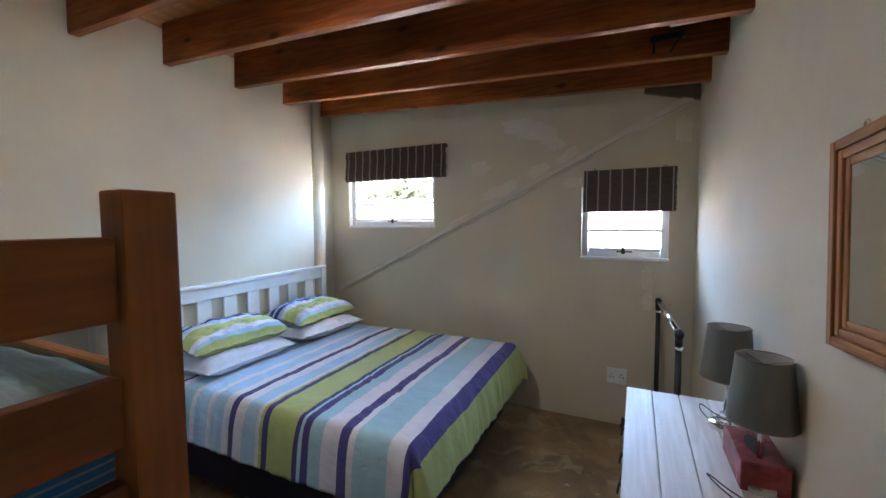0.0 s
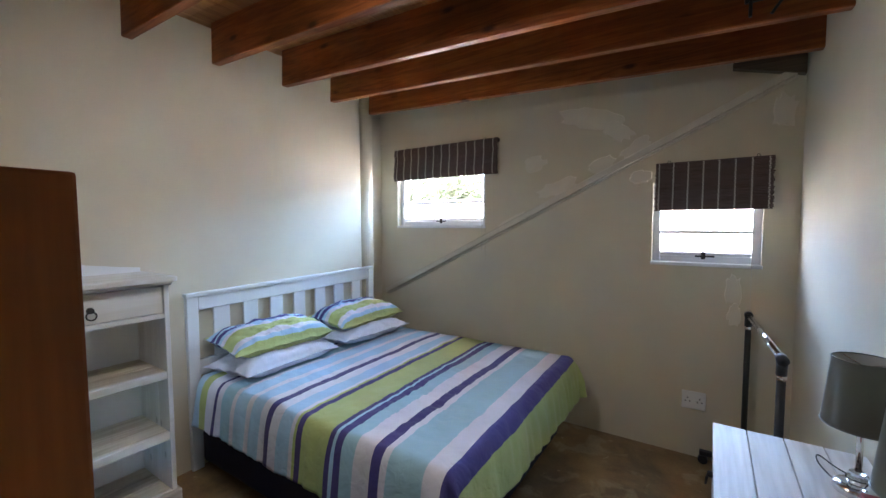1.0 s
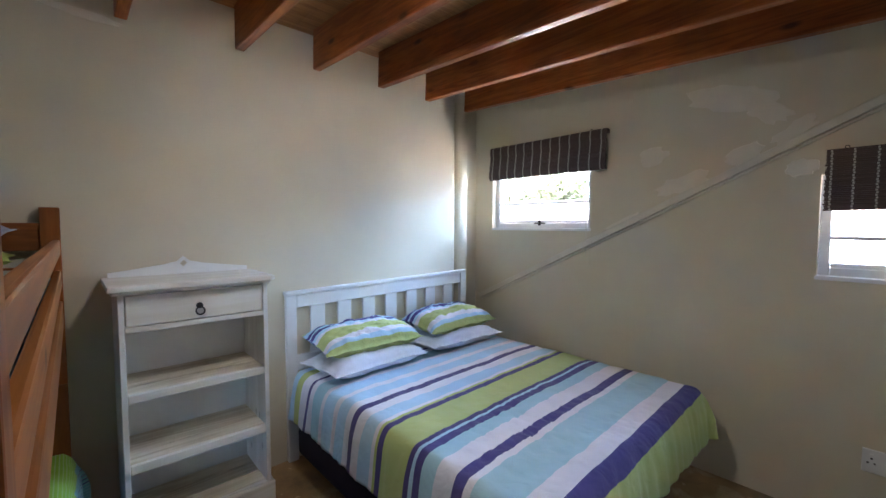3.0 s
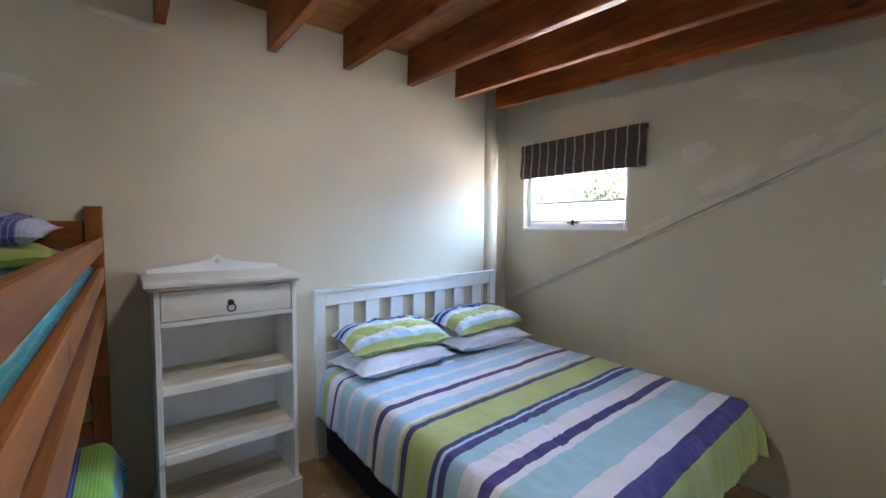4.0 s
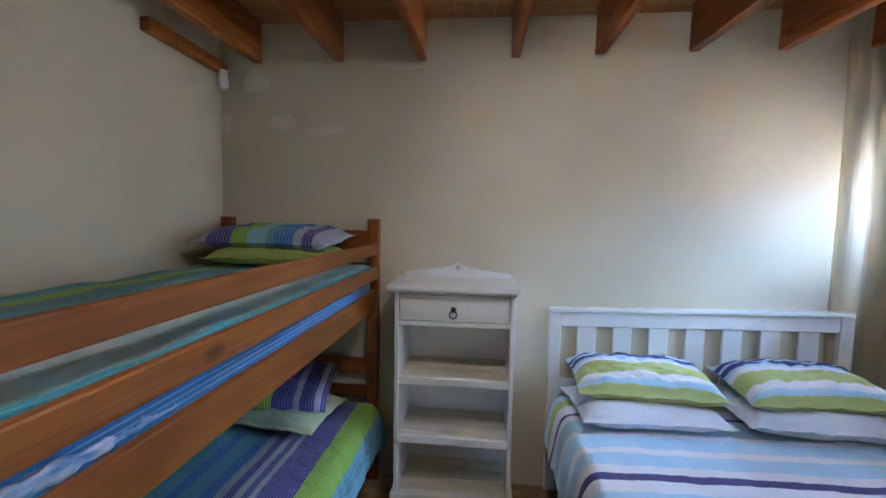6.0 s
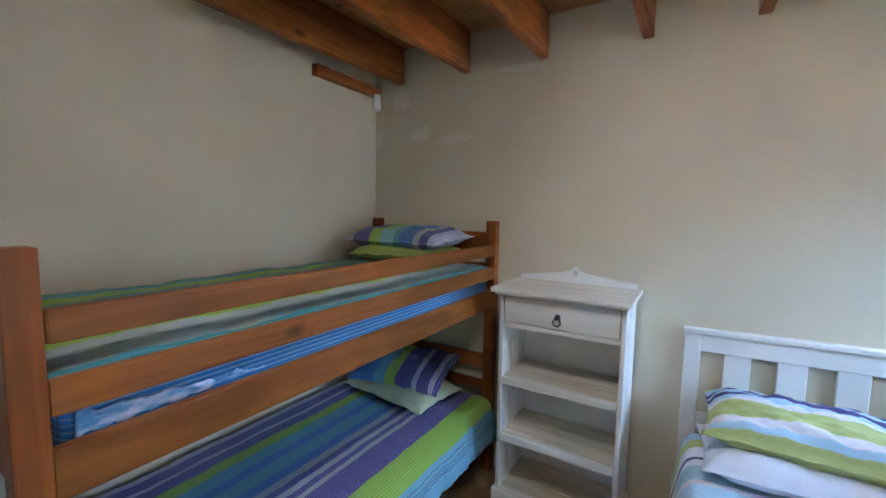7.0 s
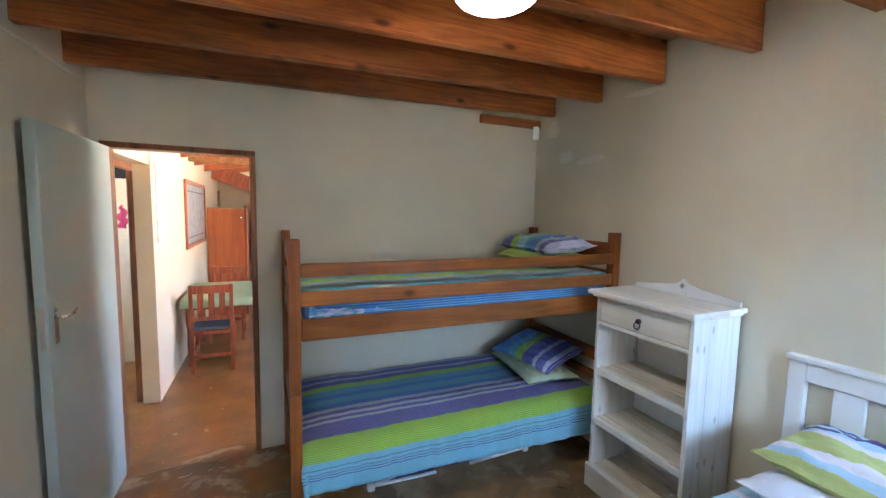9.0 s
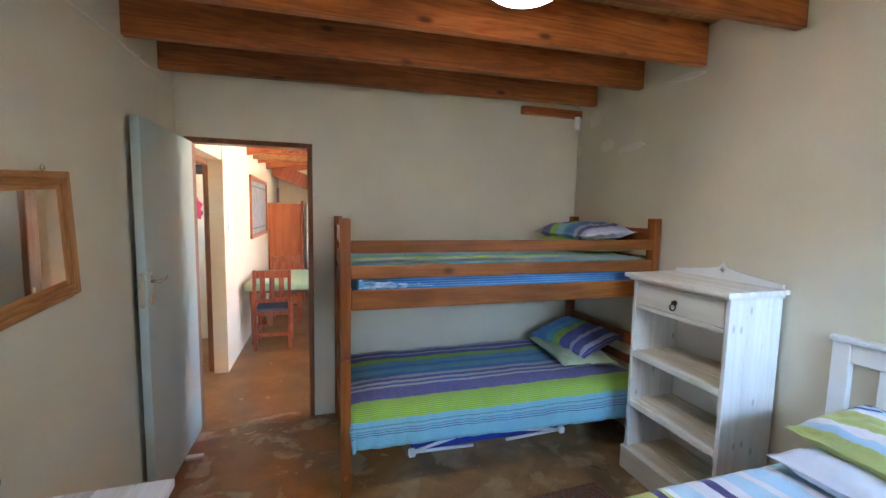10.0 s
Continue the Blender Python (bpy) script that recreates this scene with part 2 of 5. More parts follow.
def stripes(name, axis, lo, hi, bands, thread=0.0, thread_pitch=0.012, thread_color=(0.75, 0.8, 0.85), use_uv=False):
    """Woven cloth with bands of colour along one axis: bands = (upper end, colour)."""
    m = bpy.data.materials.new(name)
    m.use_nodes = True
    n, l = m.node_tree.nodes, m.node_tree.links
    b = n["Principled BSDF"]
    b.inputs["Roughness"].default_value = 0.85
    b.inputs["Specular IOR Level"].default_value = 0.2
    b.inputs["Sheen Weight"].default_value = 0.15
    tc = n.new("ShaderNodeTexCoord")
    sp = n.new("ShaderNodeSeparateXYZ")
    l.new(tc.outputs["UV" if use_uv else "Object"], sp.inputs[0])
    v = sp.outputs[axis]
    nz = n.new("ShaderNodeTexNoise")
    nz.inputs["Scale"].default_value, nz.inputs["Detail"].default_value = 5, 2
    l.new(tc.outputs["Object"], nz.inputs["Vector"])
    mr = n.new("ShaderNodeMapRange")
    mr.inputs["From Min"].default_value, mr.inputs["From Max"].default_value = lo, hi
    l.new(v, mr.inputs["Value"])
    cr = n.new("ShaderNodeValToRGB")
    cr.color_ramp.interpolation = "CONSTANT"
    els = cr.color_ramp.elements
    prev = lo
    for i, (end, c) in enumerate(bands):
        p = (prev - lo) / (hi - lo)
        e = els[i] if i < 1 else (els.new(p) if i > 1 else els[1])
        e.position, e.color = p, (*c, 1)
        prev = end
    l.new(mr.outputs["Result"], cr.inputs["Fac"])
    out = cr.outputs["Color"]
    fine = n.new("ShaderNodeTexNoise")
    fine.inputs["Scale"].default_value = 260
    l.new(tc.outputs["Object"], fine.inputs["Vector"])
    if thread:
        fr = n.new("ShaderNodeMath")
        fr.operation = "PINGPONG"
        l.new(v, fr.inputs[0])
        fr.inputs[1].default_value = thread_pitch
        gt = n.new("ShaderNodeMath")
        gt.operation = "GREATER_THAN"
        l.new(fr.outputs[0], gt.inputs[0])
        gt.inputs[1].default_value = thread_pitch * 0.72
        g2 = n.new("ShaderNodeMath")
        g2.operation = "MULTIPLY"
        l.new(gt.outputs[0], g2.inputs[0])
        g2.inputs[1].default_value = thread
        mx = n.new("ShaderNodeMix")
        mx.data_type = "RGBA"
        l.new(g2.outputs[0], mx.inputs["Factor"])
        l.new(out, mx.inputs["A"])
        mx.inputs["B"].default_value = (*thread_color, 1)
        out = mx.outputs["Result"]
    sc = n.new("ShaderNodeMapRange")
    sc.inputs["To Min"].default_value, sc.inputs["To Max"].default_value = 0.82, 1.15
    l.new(nz.outputs["Fac"], sc.inputs["Value"])
    vm = n.new("ShaderNodeVectorMath")
    vm.operation = "SCALE"
    l.new(out, vm.inputs[0])
    l.new(sc.outputs["Result"], vm.inputs["Scale"])
    l.new(vm.outputs[0], b.inputs["Base Color"])
    bp = n.new("ShaderNodeBump")
    bp.inputs["Strength"].default_value, bp.inputs["Distance"].default_value = 0.55, 0.012
    cw = n.new("ShaderNodeTexNoise")
    cw.inputs["Scale"].default_value, cw.inputs["Detail"].default_value, cw.inputs["Distortion"].default_value = 15, 5, 1.2
    l.new(tc.outputs["Object"], cw.inputs["Vector"])
    hs = n.new("ShaderNodeMath")
    hs.operation = "MULTIPLY_ADD"
    l.new(fine.outputs["Fac"], hs.inputs[0])
    hs.inputs[1].default_value = 0.12
    l.new(cw.outputs["Fac"], hs.inputs[2])
    l.new(hs.outputs[0], bp.inputs["Height"])
    l.new(bp.outputs[0], b.inputs["Normal"])
    return m


def glow(name, color, strength):
    m = bpy.data.materials.new(name)
    m.use_nodes = True
    b = m.node_tree.nodes["Principled BSDF"]
    b.inputs["Base Color"].default_value = (*color, 1)
    b.inputs["Emission Color"].default_value = (*color, 1)
    b.inputs["Emission Strength"].default_value = strength
    return m


def glass(name, color=(1, 1, 1), rough=0.0):
    m = bpy.data.materials.new(name)
    m.use_nodes = True
    n, l = m.node_tree.nodes, m.node_tree.links
    b = n["Principled BSDF"]
    b.inputs["Base Color"].default_value = (*color, 1)
    b.inputs["Roughness"].default_value = rough
    b.inputs["Transmission Weight"].default_value = 1.0
    b.inputs["IOR"].default_value = 1.45
    return m


WALL = mat("wall_paint", (0.655, 0.59, 0.445), 0.75, var=0.05, scale=2.2, fine=160, bump=0.12, tint=(0.56, 0.495, 0.37), tint_scale=1.3, tint_amount=0.35)
PATCH = mat("filler_plaster", (0.72, 0.66, 0.54), 0.85, var=0.06, scale=9, fine=120, bump=0.2)
HALL_WALL = mat("cream_wall_paint", (0.74, 0.62, 0.42), 0.75, var=0.05, scale=2, bump=0.12)
FLOOR = screed("brown_screed", (0.25, 0.108, 0.024), (0.34, 0.225, 0.11), (0.44, 0.34, 0.205), (0.15, 0.105, 0.06))
HALL_FLOOR = mat("red_brown_screed", (0.24, 0.105, 0.024), 0.34, var=0.35, scale=3.0, fine=50, bump=0.08, tint=(0.32, 0.155, 0.05), tint_scale=1.5, tint_amount=0.6, fleck=(0.45, 0.30, 0.18))
BEAM = wood("stained_pine_beam", (0.43, 0.13, 0.029), (0.17, 0.043, 0.0095), 0, 0.45, 10.0, True, 0.2, 0.0, 0.22)
OLD_WOOD = wood("weathered_timber", (0.16, 0.12, 0.08), (0.09, 0.065, 0.045), 0, 0.7, 8.0, False)
BOARD = wood("stained_pine_board", (0.46, 0.22, 0.075), (0.30, 0.12, 0.035), 1, 0.5, 8.0, True)
BUNK = wood("varnished_pine", (0.285, 0.102, 0.0175), (0.15, 0.045, 0.0075), 0, 0.48, 7.0, True, 0.1, 0.04, 0.3)
BUNK_Z = wood("varnished_pine_upright", (0.31, 0.10, 0.018), (0.16, 0.043, 0.0075), 2, 0.48, 7.0, True, 0.1, 0.04, 0.3)
BUNK_Y = wood("varnished_pine_cross", (0.28, 0.088, 0.016), (0.145, 0.038, 0.007), 1, 0.48, 7.0, True, 0.1, 0.04, 0.3)
FRAME = wood("stained_door_frame", (0.28, 0.11, 0.04), (0.16, 0.055, 0.02), 2, 0.4, 8.0, False)
OAK = wood("oak_moulding", (0.44, 0.20, 0.055), (0.29, 0.105, 0.024), 2, 0.55, 12.0, False)
DARK_WOOD = wood("red_hardwood", (0.40, 0.105, 0.042), (0.24, 0.055, 0.022), 2, 0.35, 8.0, False)
ORANGE_WOOD = wood("orange_varnished_board", (0.44, 0.115, 0.026), (0.33, 0.075, 0.016), 2, 0.4, 4.0, False)
WHITE = mat("white_furniture_paint", (0.80, 0.80, 0.78), 0.45, var=0.04, scale=7, bump=0.1)
WASH = wood("whitewashed_pine", (0.86, 0.85, 0.82), (0.75, 0.73, 0.69), 2, 0.55, 5.0, True, panel=True)
WASH_Y = wood("whitewashed_pine_board", (0.84, 0.82, 0.77), (0.73, 0.70, 0.61), 1, 0.55, 4.0, True)
SHELF_WOOD = wood("thinly_washed_pine", (0.80, 0.75, 0.62), (0.60, 0.53, 0.39), 1, 0.6, 5.0, True)
CHEST_TOP = wood("white_painted_boards", (0.78, 0.76, 0.73), (0.60, 0.58, 0.54), 1, 0.48, 5.0, False)
DOOR = mat("pale_grey_green_door_paint", (0.43, 0.50, 0.455), 0.42, var=0.03, scale=3, bump=0.06)
STEEL = mat("white_window_paint", (0.78, 0.78, 0.78), 0.4, var=0.04, bump=0.05)
CHROME = mat("chrome", (0.8, 0.8, 0.8), 0.14, 1.0, var=0.02, bump=0.0)
BRASS = mat("worn_brass", (0.62, 0.50, 0.28), 0.35, 1.0, var=0.1, bump=0.05)
IRON = mat("dark_iron", (0.05, 0.045, 0.045), 0.4, 0.8, var=0.2, bump=0.1)
BLACK = mat("black_plastic", (0.025, 0.025, 0.027), 0.4, var=0.15, bump=0.05)
NAVY = mat("navy_base_cloth", (0.022, 0.02, 0.045), 0.9, var=0.2, fine=200)
PLASTIC = mat("white_plastic", (0.80, 0.80, 0.77), 0.35, var=0.02, bump=0.0)
TRIM = mat("painted_stringer", (0.66, 0.61, 0.50), 0.6, var=0.08, scale=8, bump=0.15)
MIRROR = mat("mirror_silver", (0.88, 0.89, 0.88), 0.02, 1.0, var=0.0, bump=0.0)
GLASS = glass("window_glass")
SHADE = mat("grey_satin_shade", (0.21, 0.22, 0.20), 0.34, 0.4, var=0.06, fine=300, bump=0.06)
SHADE_IN = mat("pale_shade_lining", (0.55, 0.55, 0.53), 0.7, var=0.03, bump=0.0)
CRYSTAL = glass("clear_acrylic")
LAMP = glow("lit_opal_glass", (1.0, 0.92, 0.78), 1.25)
LINEN = mat("white_linen", (0.72, 0.74, 0.82), 0.85, var=0.05, scale=16, fine=120, bump=0.8, spec=0.2)
LIME = mat("lime_cloth", (0.42, 0.50, 0.14), 0.85, var=0.08, scale=9, fine=240, bump=0.2, spec=0.2)
PALE_GREEN = mat("pale_green_cloth", (0.50, 0.60, 0.40), 0.85, var=0.07, scale=9, fine=240, bump=0.2, spec=0.2)
BAMBOO = mat("dark_brown_reed", (0.088, 0.055, 0.046), 0.6, var=0.5, scale=40, fine=200, bump=0.3, stretch=(0.15, 1, 4))
CORD = mat("pale_cord", (0.56, 0.52, 0.45), 0.8, var=0.15, fine=300)
OUT_WALL = mat("pale_garden_wall", (0.33, 0.325, 0.31), 0.8, var=0.04, scale=2)
PAVING = mat("pale_sand_paving", (0.80, 0.71, 0.57), 0.9, var=0.12, scale=3)
LEAF = mat("leaf", (0.105, 0.12, 0.05), 0.5, var=0.4, scale=12, fine=60, bump=0.1)
BARK = mat("bark", (0.16, 0.12, 0.09), 0.9, var=0.3, scale=14, bump=0.5)
GREEN_CLOTH = mat("green_table_cloth", (0.36, 0.52, 0.32), 0.7, var=0.08, scale=12, bump=0.1)
PINK = mat("pink_cloth", (0.65, 0.07, 0.20), 0.8, var=0.1)
CHART = mat("faded_grey_print", (0.30, 0.31, 0.30), 0.5, var=0.35, scale=9, fine=60, bump=0.0)
BLUE_CANVAS = mat("blue_canvas", (0.02, 0.05, 0.33), 0.75, var=0.1, fine=220)
GREY_SEAT = mat("grey_blue_seat_cloth", (0.14, 0.16, 0.21), 0.85, var=0.1)
RED_BOX = mat("red_printed_card", (0.22, 0.018, 0.022), 0.4, var=0.5, scale=22, fine=60, bump=0.0, tint=(0.45, 0.16, 0.15), tint_scale=16, tint_amount=0.4)
RUG = mat("woven_rag_rug", (0.20, 0.185, 0.17), 0.95, var=0.75, scale=85, fine=190, bump=0.6, tint=(0.36, 0.085, 0.06), tint_scale=55, tint_amount=0.85, stretch=(0.7, 1.6, 1))
GRID_TILE = mat("grey_board", (0.42, 0.40, 0.37), 0.7, var=0.05)


# ---- mesh helpers ----
def box(bm, x0, x1, y0, y1, z0, z1, bev=0.0, seg=2, m=None):
    vs = bmesh.ops.create_cube(bm, size=1.0)["verts"]
    mm = Matrix.Translation(((x0 + x1) / 2, (y0 + y1) / 2, (z0 + z1) / 2)) @ Matrix.Diagonal((abs(x1 - x0), abs(y1 - y0), abs(z1 - z0), 1))
    if m is not None:
        mm = m @ mm
    bmesh.ops.transform(bm, matrix=mm, verts=vs)
    if bev:
        es = list({e for v in vs for e in v.link_edges})
        bmesh.ops.bevel(bm, geom=es, offset=bev, segments=seg, affect="EDGES", profile=0.6)
    return bm


def cyl(bm, a, b, r0, r1=None, seg=20, caps=True):
    a, b = Vector(a), Vector(b)
    r1 = r0 if r1 is None else r1
    d = b - a
    m = Matrix.Translation((a + b) / 2) @ d.to_track_quat("Z", "Y").to_matrix().to_4x4()
    bmesh.ops.create_cone(bm, cap_ends=caps, segments=seg, radius1=r0, radius2=r1, depth=d.length, matrix=m)
    return bm


def prism(bm, pts, z0, z1):
    lo = [bm.verts.new((x, y, z0)) for x, y in pts]
    hi = [bm.verts.new((x, y, z1)) for x, y in pts]
    bm.faces.new(list(reversed(lo)))
    bm.faces.new(hi)
    for i in range(len(pts)):
        j = (i + 1) % len(pts)
        bm.faces.new((lo[i], lo[j], hi[j], hi[i]))
    bmesh.ops.recalc_face_normals(bm, faces=bm.faces[:])
    return bm


def lathe(bm, prof, cx=0, cy=0, seg=28):
    rings = []
    for r, z in prof:
        rings.append([bm.verts.new((cx + r * math.cos(2 * math.pi * i / seg), cy + r * math.sin(2 * math.pi * i / seg), z)) for i in range(seg)])
    for a, b in zip(rings, rings[1:]):
        for i in range(seg):
            j = (i + 1) % seg
            bm.faces.new((a[i], a[j], b[j], b[i]))
    return bm


def torus(bm, c, R, r, m=None, seg=20, sub=8):
    m = m or Matrix.Identity(4)
    vs = [[bm.verts.new(m @ Vector(((R + r * math.cos(b)) * math.cos(a), (R + r * math.cos(b)) * math.sin(a), r * math.sin(b))) + Vector(c))
           for b in [2 * math.pi * k / sub for k in range(sub)]] for a in [2 * math.pi * i / seg for i in range(seg)]]
    for i in range(seg):
        for k in range(sub):
            bm.faces.new((vs[i][k], vs[(i + 1) % seg][k], vs[(i + 1) % seg][(k + 1) % sub], vs[i][(k + 1) % sub]))
    return bm


def mesh_ob(name, bm, material, smooth=False):
    me = bpy.data.meshes.new(name)
    bm.to_mesh(me)
    bm.free()
    me.materials.append(material)
    if smooth:
        me.polygons.foreach_set("use_smooth", [True] * len(me.polygons))
    return new(name, me)


def part(name, bm, material, parent, label="", smooth=False):
    ob = mesh_ob(name, bm, material, smooth)
    ob.parent = parent
    if parent.type == "EMPTY" or parent.parent:
        ob.matrix_parent_inverse = Matrix.Identity(4)
    if label:
        ob["label"] = label
    return ob


def thing(name, label, category, loc=(0, 0, 0), rz=0.0, group="", kind=""):
    e = new(name)
    e.empty_display_size = 0.1
    e.matrix_world = pose(*loc, 0, 0, rz)
    return tagged(e, label, category, group, kind)


def B():
    return bmesh.new()


def wall_grid(bm, us, zs, holes, y0, y1, axis="y"):
    """A slab in the plane of u and z between y0 and y1, cut by rectangular holes that go right through."""
    us = sorted(set(us + [h[0] for h in holes] + [h[1] for h in holes]))
    zs = sorted(set(zs + [h[2] for h in holes] + [h[3] for h in holes]))
    def solid(i, k):
        if i < 0 or k < 0 or i >= len(us) - 1 or k >= len(zs) - 1:
            return False
        u, z = (us[i] + us[i + 1]) / 2, (zs[k] + zs[k + 1]) / 2
        return not any(h[0] < u < h[1] and h[2] < z < h[3] for h in holes)
    cache = {}
    def v(u, y, z):
        key = (u, y, z)
        if key not in cache:
            cache[key] = bm.verts.new((u, y, z) if axis == "y" else (y, u, z))
        return cache[key]
    for i in range(len(us) - 1):
        for k in range(len(zs) - 1):
            if not solid(i, k):
                continue
            a, b, c, d = us[i], us[i + 1], zs[k], zs[k + 1]
            bm.faces.new((v(a, y0, c), v(b, y0, c), v(b, y0, d), v(a, y0, d)))
            bm.faces.new((v(a, y1, c), v(a, y1, d), v(b, y1, d), v(b, y1, c)))
            if not solid(i - 1, k):
                bm.faces.new((v(a, y0, c), v(a, y0, d), v(a, y1, d), v(a, y1, c)))
            if not solid(i + 1, k):
                bm.faces.new((v(b, y0, c), v(b, y1, c), v(b, y1, d), v(b, y0, d)))
            if not solid(i, k - 1):
                bm.faces.new((v(a, y0, c), v(a, y1, c), v(b, y1, c), v(b, y0, c)))
            if not solid(i, k + 1):
                bm.faces.new((v(a, y0, d), v(b, y0, d), v(b, y1, d), v(a, y1, d)))
    bmesh.ops.recalc_face_normals(bm, faces=bm.faces[:])
    return bm


# ---- room ----
XW, YW = -2.21, 3.88          # headboard wall and window wall
CEIL, BEAM_Z = 2.717, 2.475


def right_x(y):
    return 0.935 - 0.0250 * y


def structure(name, bm, material, label, category):
    return tagged(mesh_ob(name, bm, material), label, category, kind="structure")


floor = structure("floor", box(B(), -2.5, 1.1, -0.1, 4.05, -0.12, 0), FLOOR, "mottled brown polished screed floor with pale worn stains", "floor")
hall_floor = structure("floor_hall", box(B(), -2.6, 2.7, -6.2, -0.1, -0.12, 0.0), HALL_FLOOR, "shiny red-brown screed floor of the passage", "floor")
wall_window = structure("wall_window_side", wall_grid(B(), [-2.5, 1.05], [0, 3.0], [(-2.099, -1.154, 1.495, 2.08), (0.094, 0.676, 1.257, 1.78)], YW, YW + 0.17), WALL, "beige plastered wall with two small windows and filler patches", "wall")
# the bed wall ends in a groove and a rounded pipe casing before the corner
casing = [(-2.257 + 0.055 * math.cos(radians(a)), 3.605 + 0.075 * math.sin(radians(a))) for a in range(-80, 81, 16)]
wall_bed = structure("wall_bed_side", prism(B(), [(-2.5, -0.1), (XW, -0.1), (XW, 3.49), (-2.216, 3.502), (-2.247, 3.506), *casing, (-2.27, 3.69), (-2.31, 3.76), (-2.31, 4.05), (-2.5, 4.05)], 0, 3.0), WALL, "beige plastered wall behind the bed with filler patches", "wall")
wall_right = structure("wall_mirror_side", prism(B(), [(right_x(0), -0.1), (right_x(0) + 0.18, -0.1), (right_x(0) + 0.18, 4.05), (right_x(4.05), 4.05)], 0, 3.0), WALL, "plain beige plastered wall with a mirror on it", "wall")
wall_door = structure("wall_door_side", wall_grid(B(), [-2.5, 1.1], [0, 3.0], [(0.056, 0.882, -0.01, 2.082)], -0.1, 0.0), WALL, "beige plastered wall with a doorway behind the bunk bed", "wall")



def dip(y):
    """The loft floor falls away from the headboard wall, more so towards the windows."""
    t = min(max((y - 1.25) / 1.45, 0.0), 1.0)
    return Matrix.Translation((XW, 0, 0.022 - 0.0045 * y)) @ Matrix.Rotation(math.atan(0.0205 + 0.0245 * t * t * (3 - 2 * t)), 4, "Y")


bm = B()
y = -0.09
while y < 4.0:
    box(bm, -0.4, 3.35, y, min(y + 0.107, 4.05), CEIL, CEIL + 0.022, m=dip(y))
    y += 0.109
ceiling = structure("ceiling", bm, BOARD, "loft floor of stained pine boards above the beams", "ceiling")
structure("ceiling_upper", box(B(), -2.5, 1.1, -0.1, 4.05, CEIL + 0.03, CEIL + 0.1), WALL, "plain slab closing the loft above the boards", "ceiling")

beam = None
for yc in (0.262, 0.763, 1.249, 1.77, 2.212, 2.681, 3.112, 3.542):
    bm = box(B(), -0.02, right_x(yc) - XW + 0.02, -0.025, 0.025, BEAM_Z, CEIL - 0.002, 0.004, 1, dip(yc))
    b = mesh_ob("ceiling_beam", bm, BEAM)
    b.location.y = yc
    tagged(b, "dark red-brown stained pine ceiling beam with knots", "beam", "ceiling beams")
b = mesh_ob("wall_plate_block", box(B(), -2.21, -1.63, 0.0, 0.05, 2.445, 2.51, 0.003, 1), BEAM)
tagged(b, "short stained pine block under the end beam", "wood block")
bm = B()
prism(bm, [(0.50, YW - 0.05), (0.83, YW - 0.05), (0.83, YW), (0.50, YW)], 2.325, 2.445)
for v in bm.verts:
    if v.co.x < 0.6 and v.co.z < 2.35:
        v.co.z = 2.415
b = mesh_ob("corner_block", bm, OLD_WOOD)
tagged(b, "weathered timber wedge in the corner under the end beam", "wood block")
b = mesh_ob("ceiling_access_panel", box(B(), 0.60, 0.858, 2.70, 3.065, 2.50, 2.52, 0.003, 1), GRID_TILE)
tagged(b, "grey board fixed between the beams by the wall", "panel")


# ---- door ----
def door_frame():
    e = thing("door_1", "stained timber door frame round the open doorway", "door frame", kind="structure")
    part("jamb", box(B(), 0.056, 0.092, -0.11, 0.012, 0, 2.05, 0.004, 1), FRAME, e)
    part("jamb", box(B(), 0.846, 0.882, -0.11, 0.012, 0, 2.05, 0.004, 1), FRAME, e)
    part("lintel", box(B(), 0.056, 0.882, -0.11, 0.013, 2.05, 2.084, 0.004, 1), FRAME, e)
    for z in (0.98, 1.80):
        part("keep_plate", box(B(), 0.092, 0.0945, -0.03, -0.005, z, z + 0.1, 0.001, 1), BRASS, e, "worn brass plate let into the jamb")
    return e


door_frame()


def door_leaf():
    e = thing("door_leaf", "pale grey-green painted door standing wide open against the wall", "door", (0.838, 0.012, 0), -0.6)
    part("leaf", box(B(), -0.004, 0.038, 0.0, 0.812, 0.012, 2.05, 0.004, 2), DOOR, e)
    for x, s in ((-0.004, -1), (0.038, 1)):
        h = part("handle_plate", box(B(), x, x + s * 0.004, 0.735, 0.775, 1.10, 1.28, 0.001, 1), CHROME, e, "chrome lever handle plate")
        bm = cyl(B(), (x, 0.755, 1.22), (x + s * 0.045, 0.755, 1.22), 0.009, seg=14)
        cyl(bm, (x + s * 0.045, 0.762, 1.22), (x + s * 0.045, 0.70, 1.218), 0.009, 0.0075, seg=14)
        cyl(bm, (x + s * 0.045, 0.70, 1.218), (x + s * 0.040, 0.655, 1.232), 0.0075, 0.006, seg=14)
        part("lever", bm, CHROME, h, smooth=True)
    part("lock_face", box(B(), 0.008, 0.026, 0.812, 0.8145, 1.09, 1.27), CHROME, e)
    part("hinge", box(B(), 0.0, 0.03, -0.006, 0.0, 0.25, 0.35), BRASS, e)
    part("hinge", box(B(), 0.0, 0.03, -0.006, 0.0, 1.7, 1.8), BRASS, e)
    return e


door_leaf()
w = mesh_ob("door_wedge", box(B(), 0.735, 0.835, 0.36, 0.40, 0, 0.022, 0.006, 2), PLASTIC)
tagged(w, "grey-white wedge on the floor holding the door open", "door wedge")


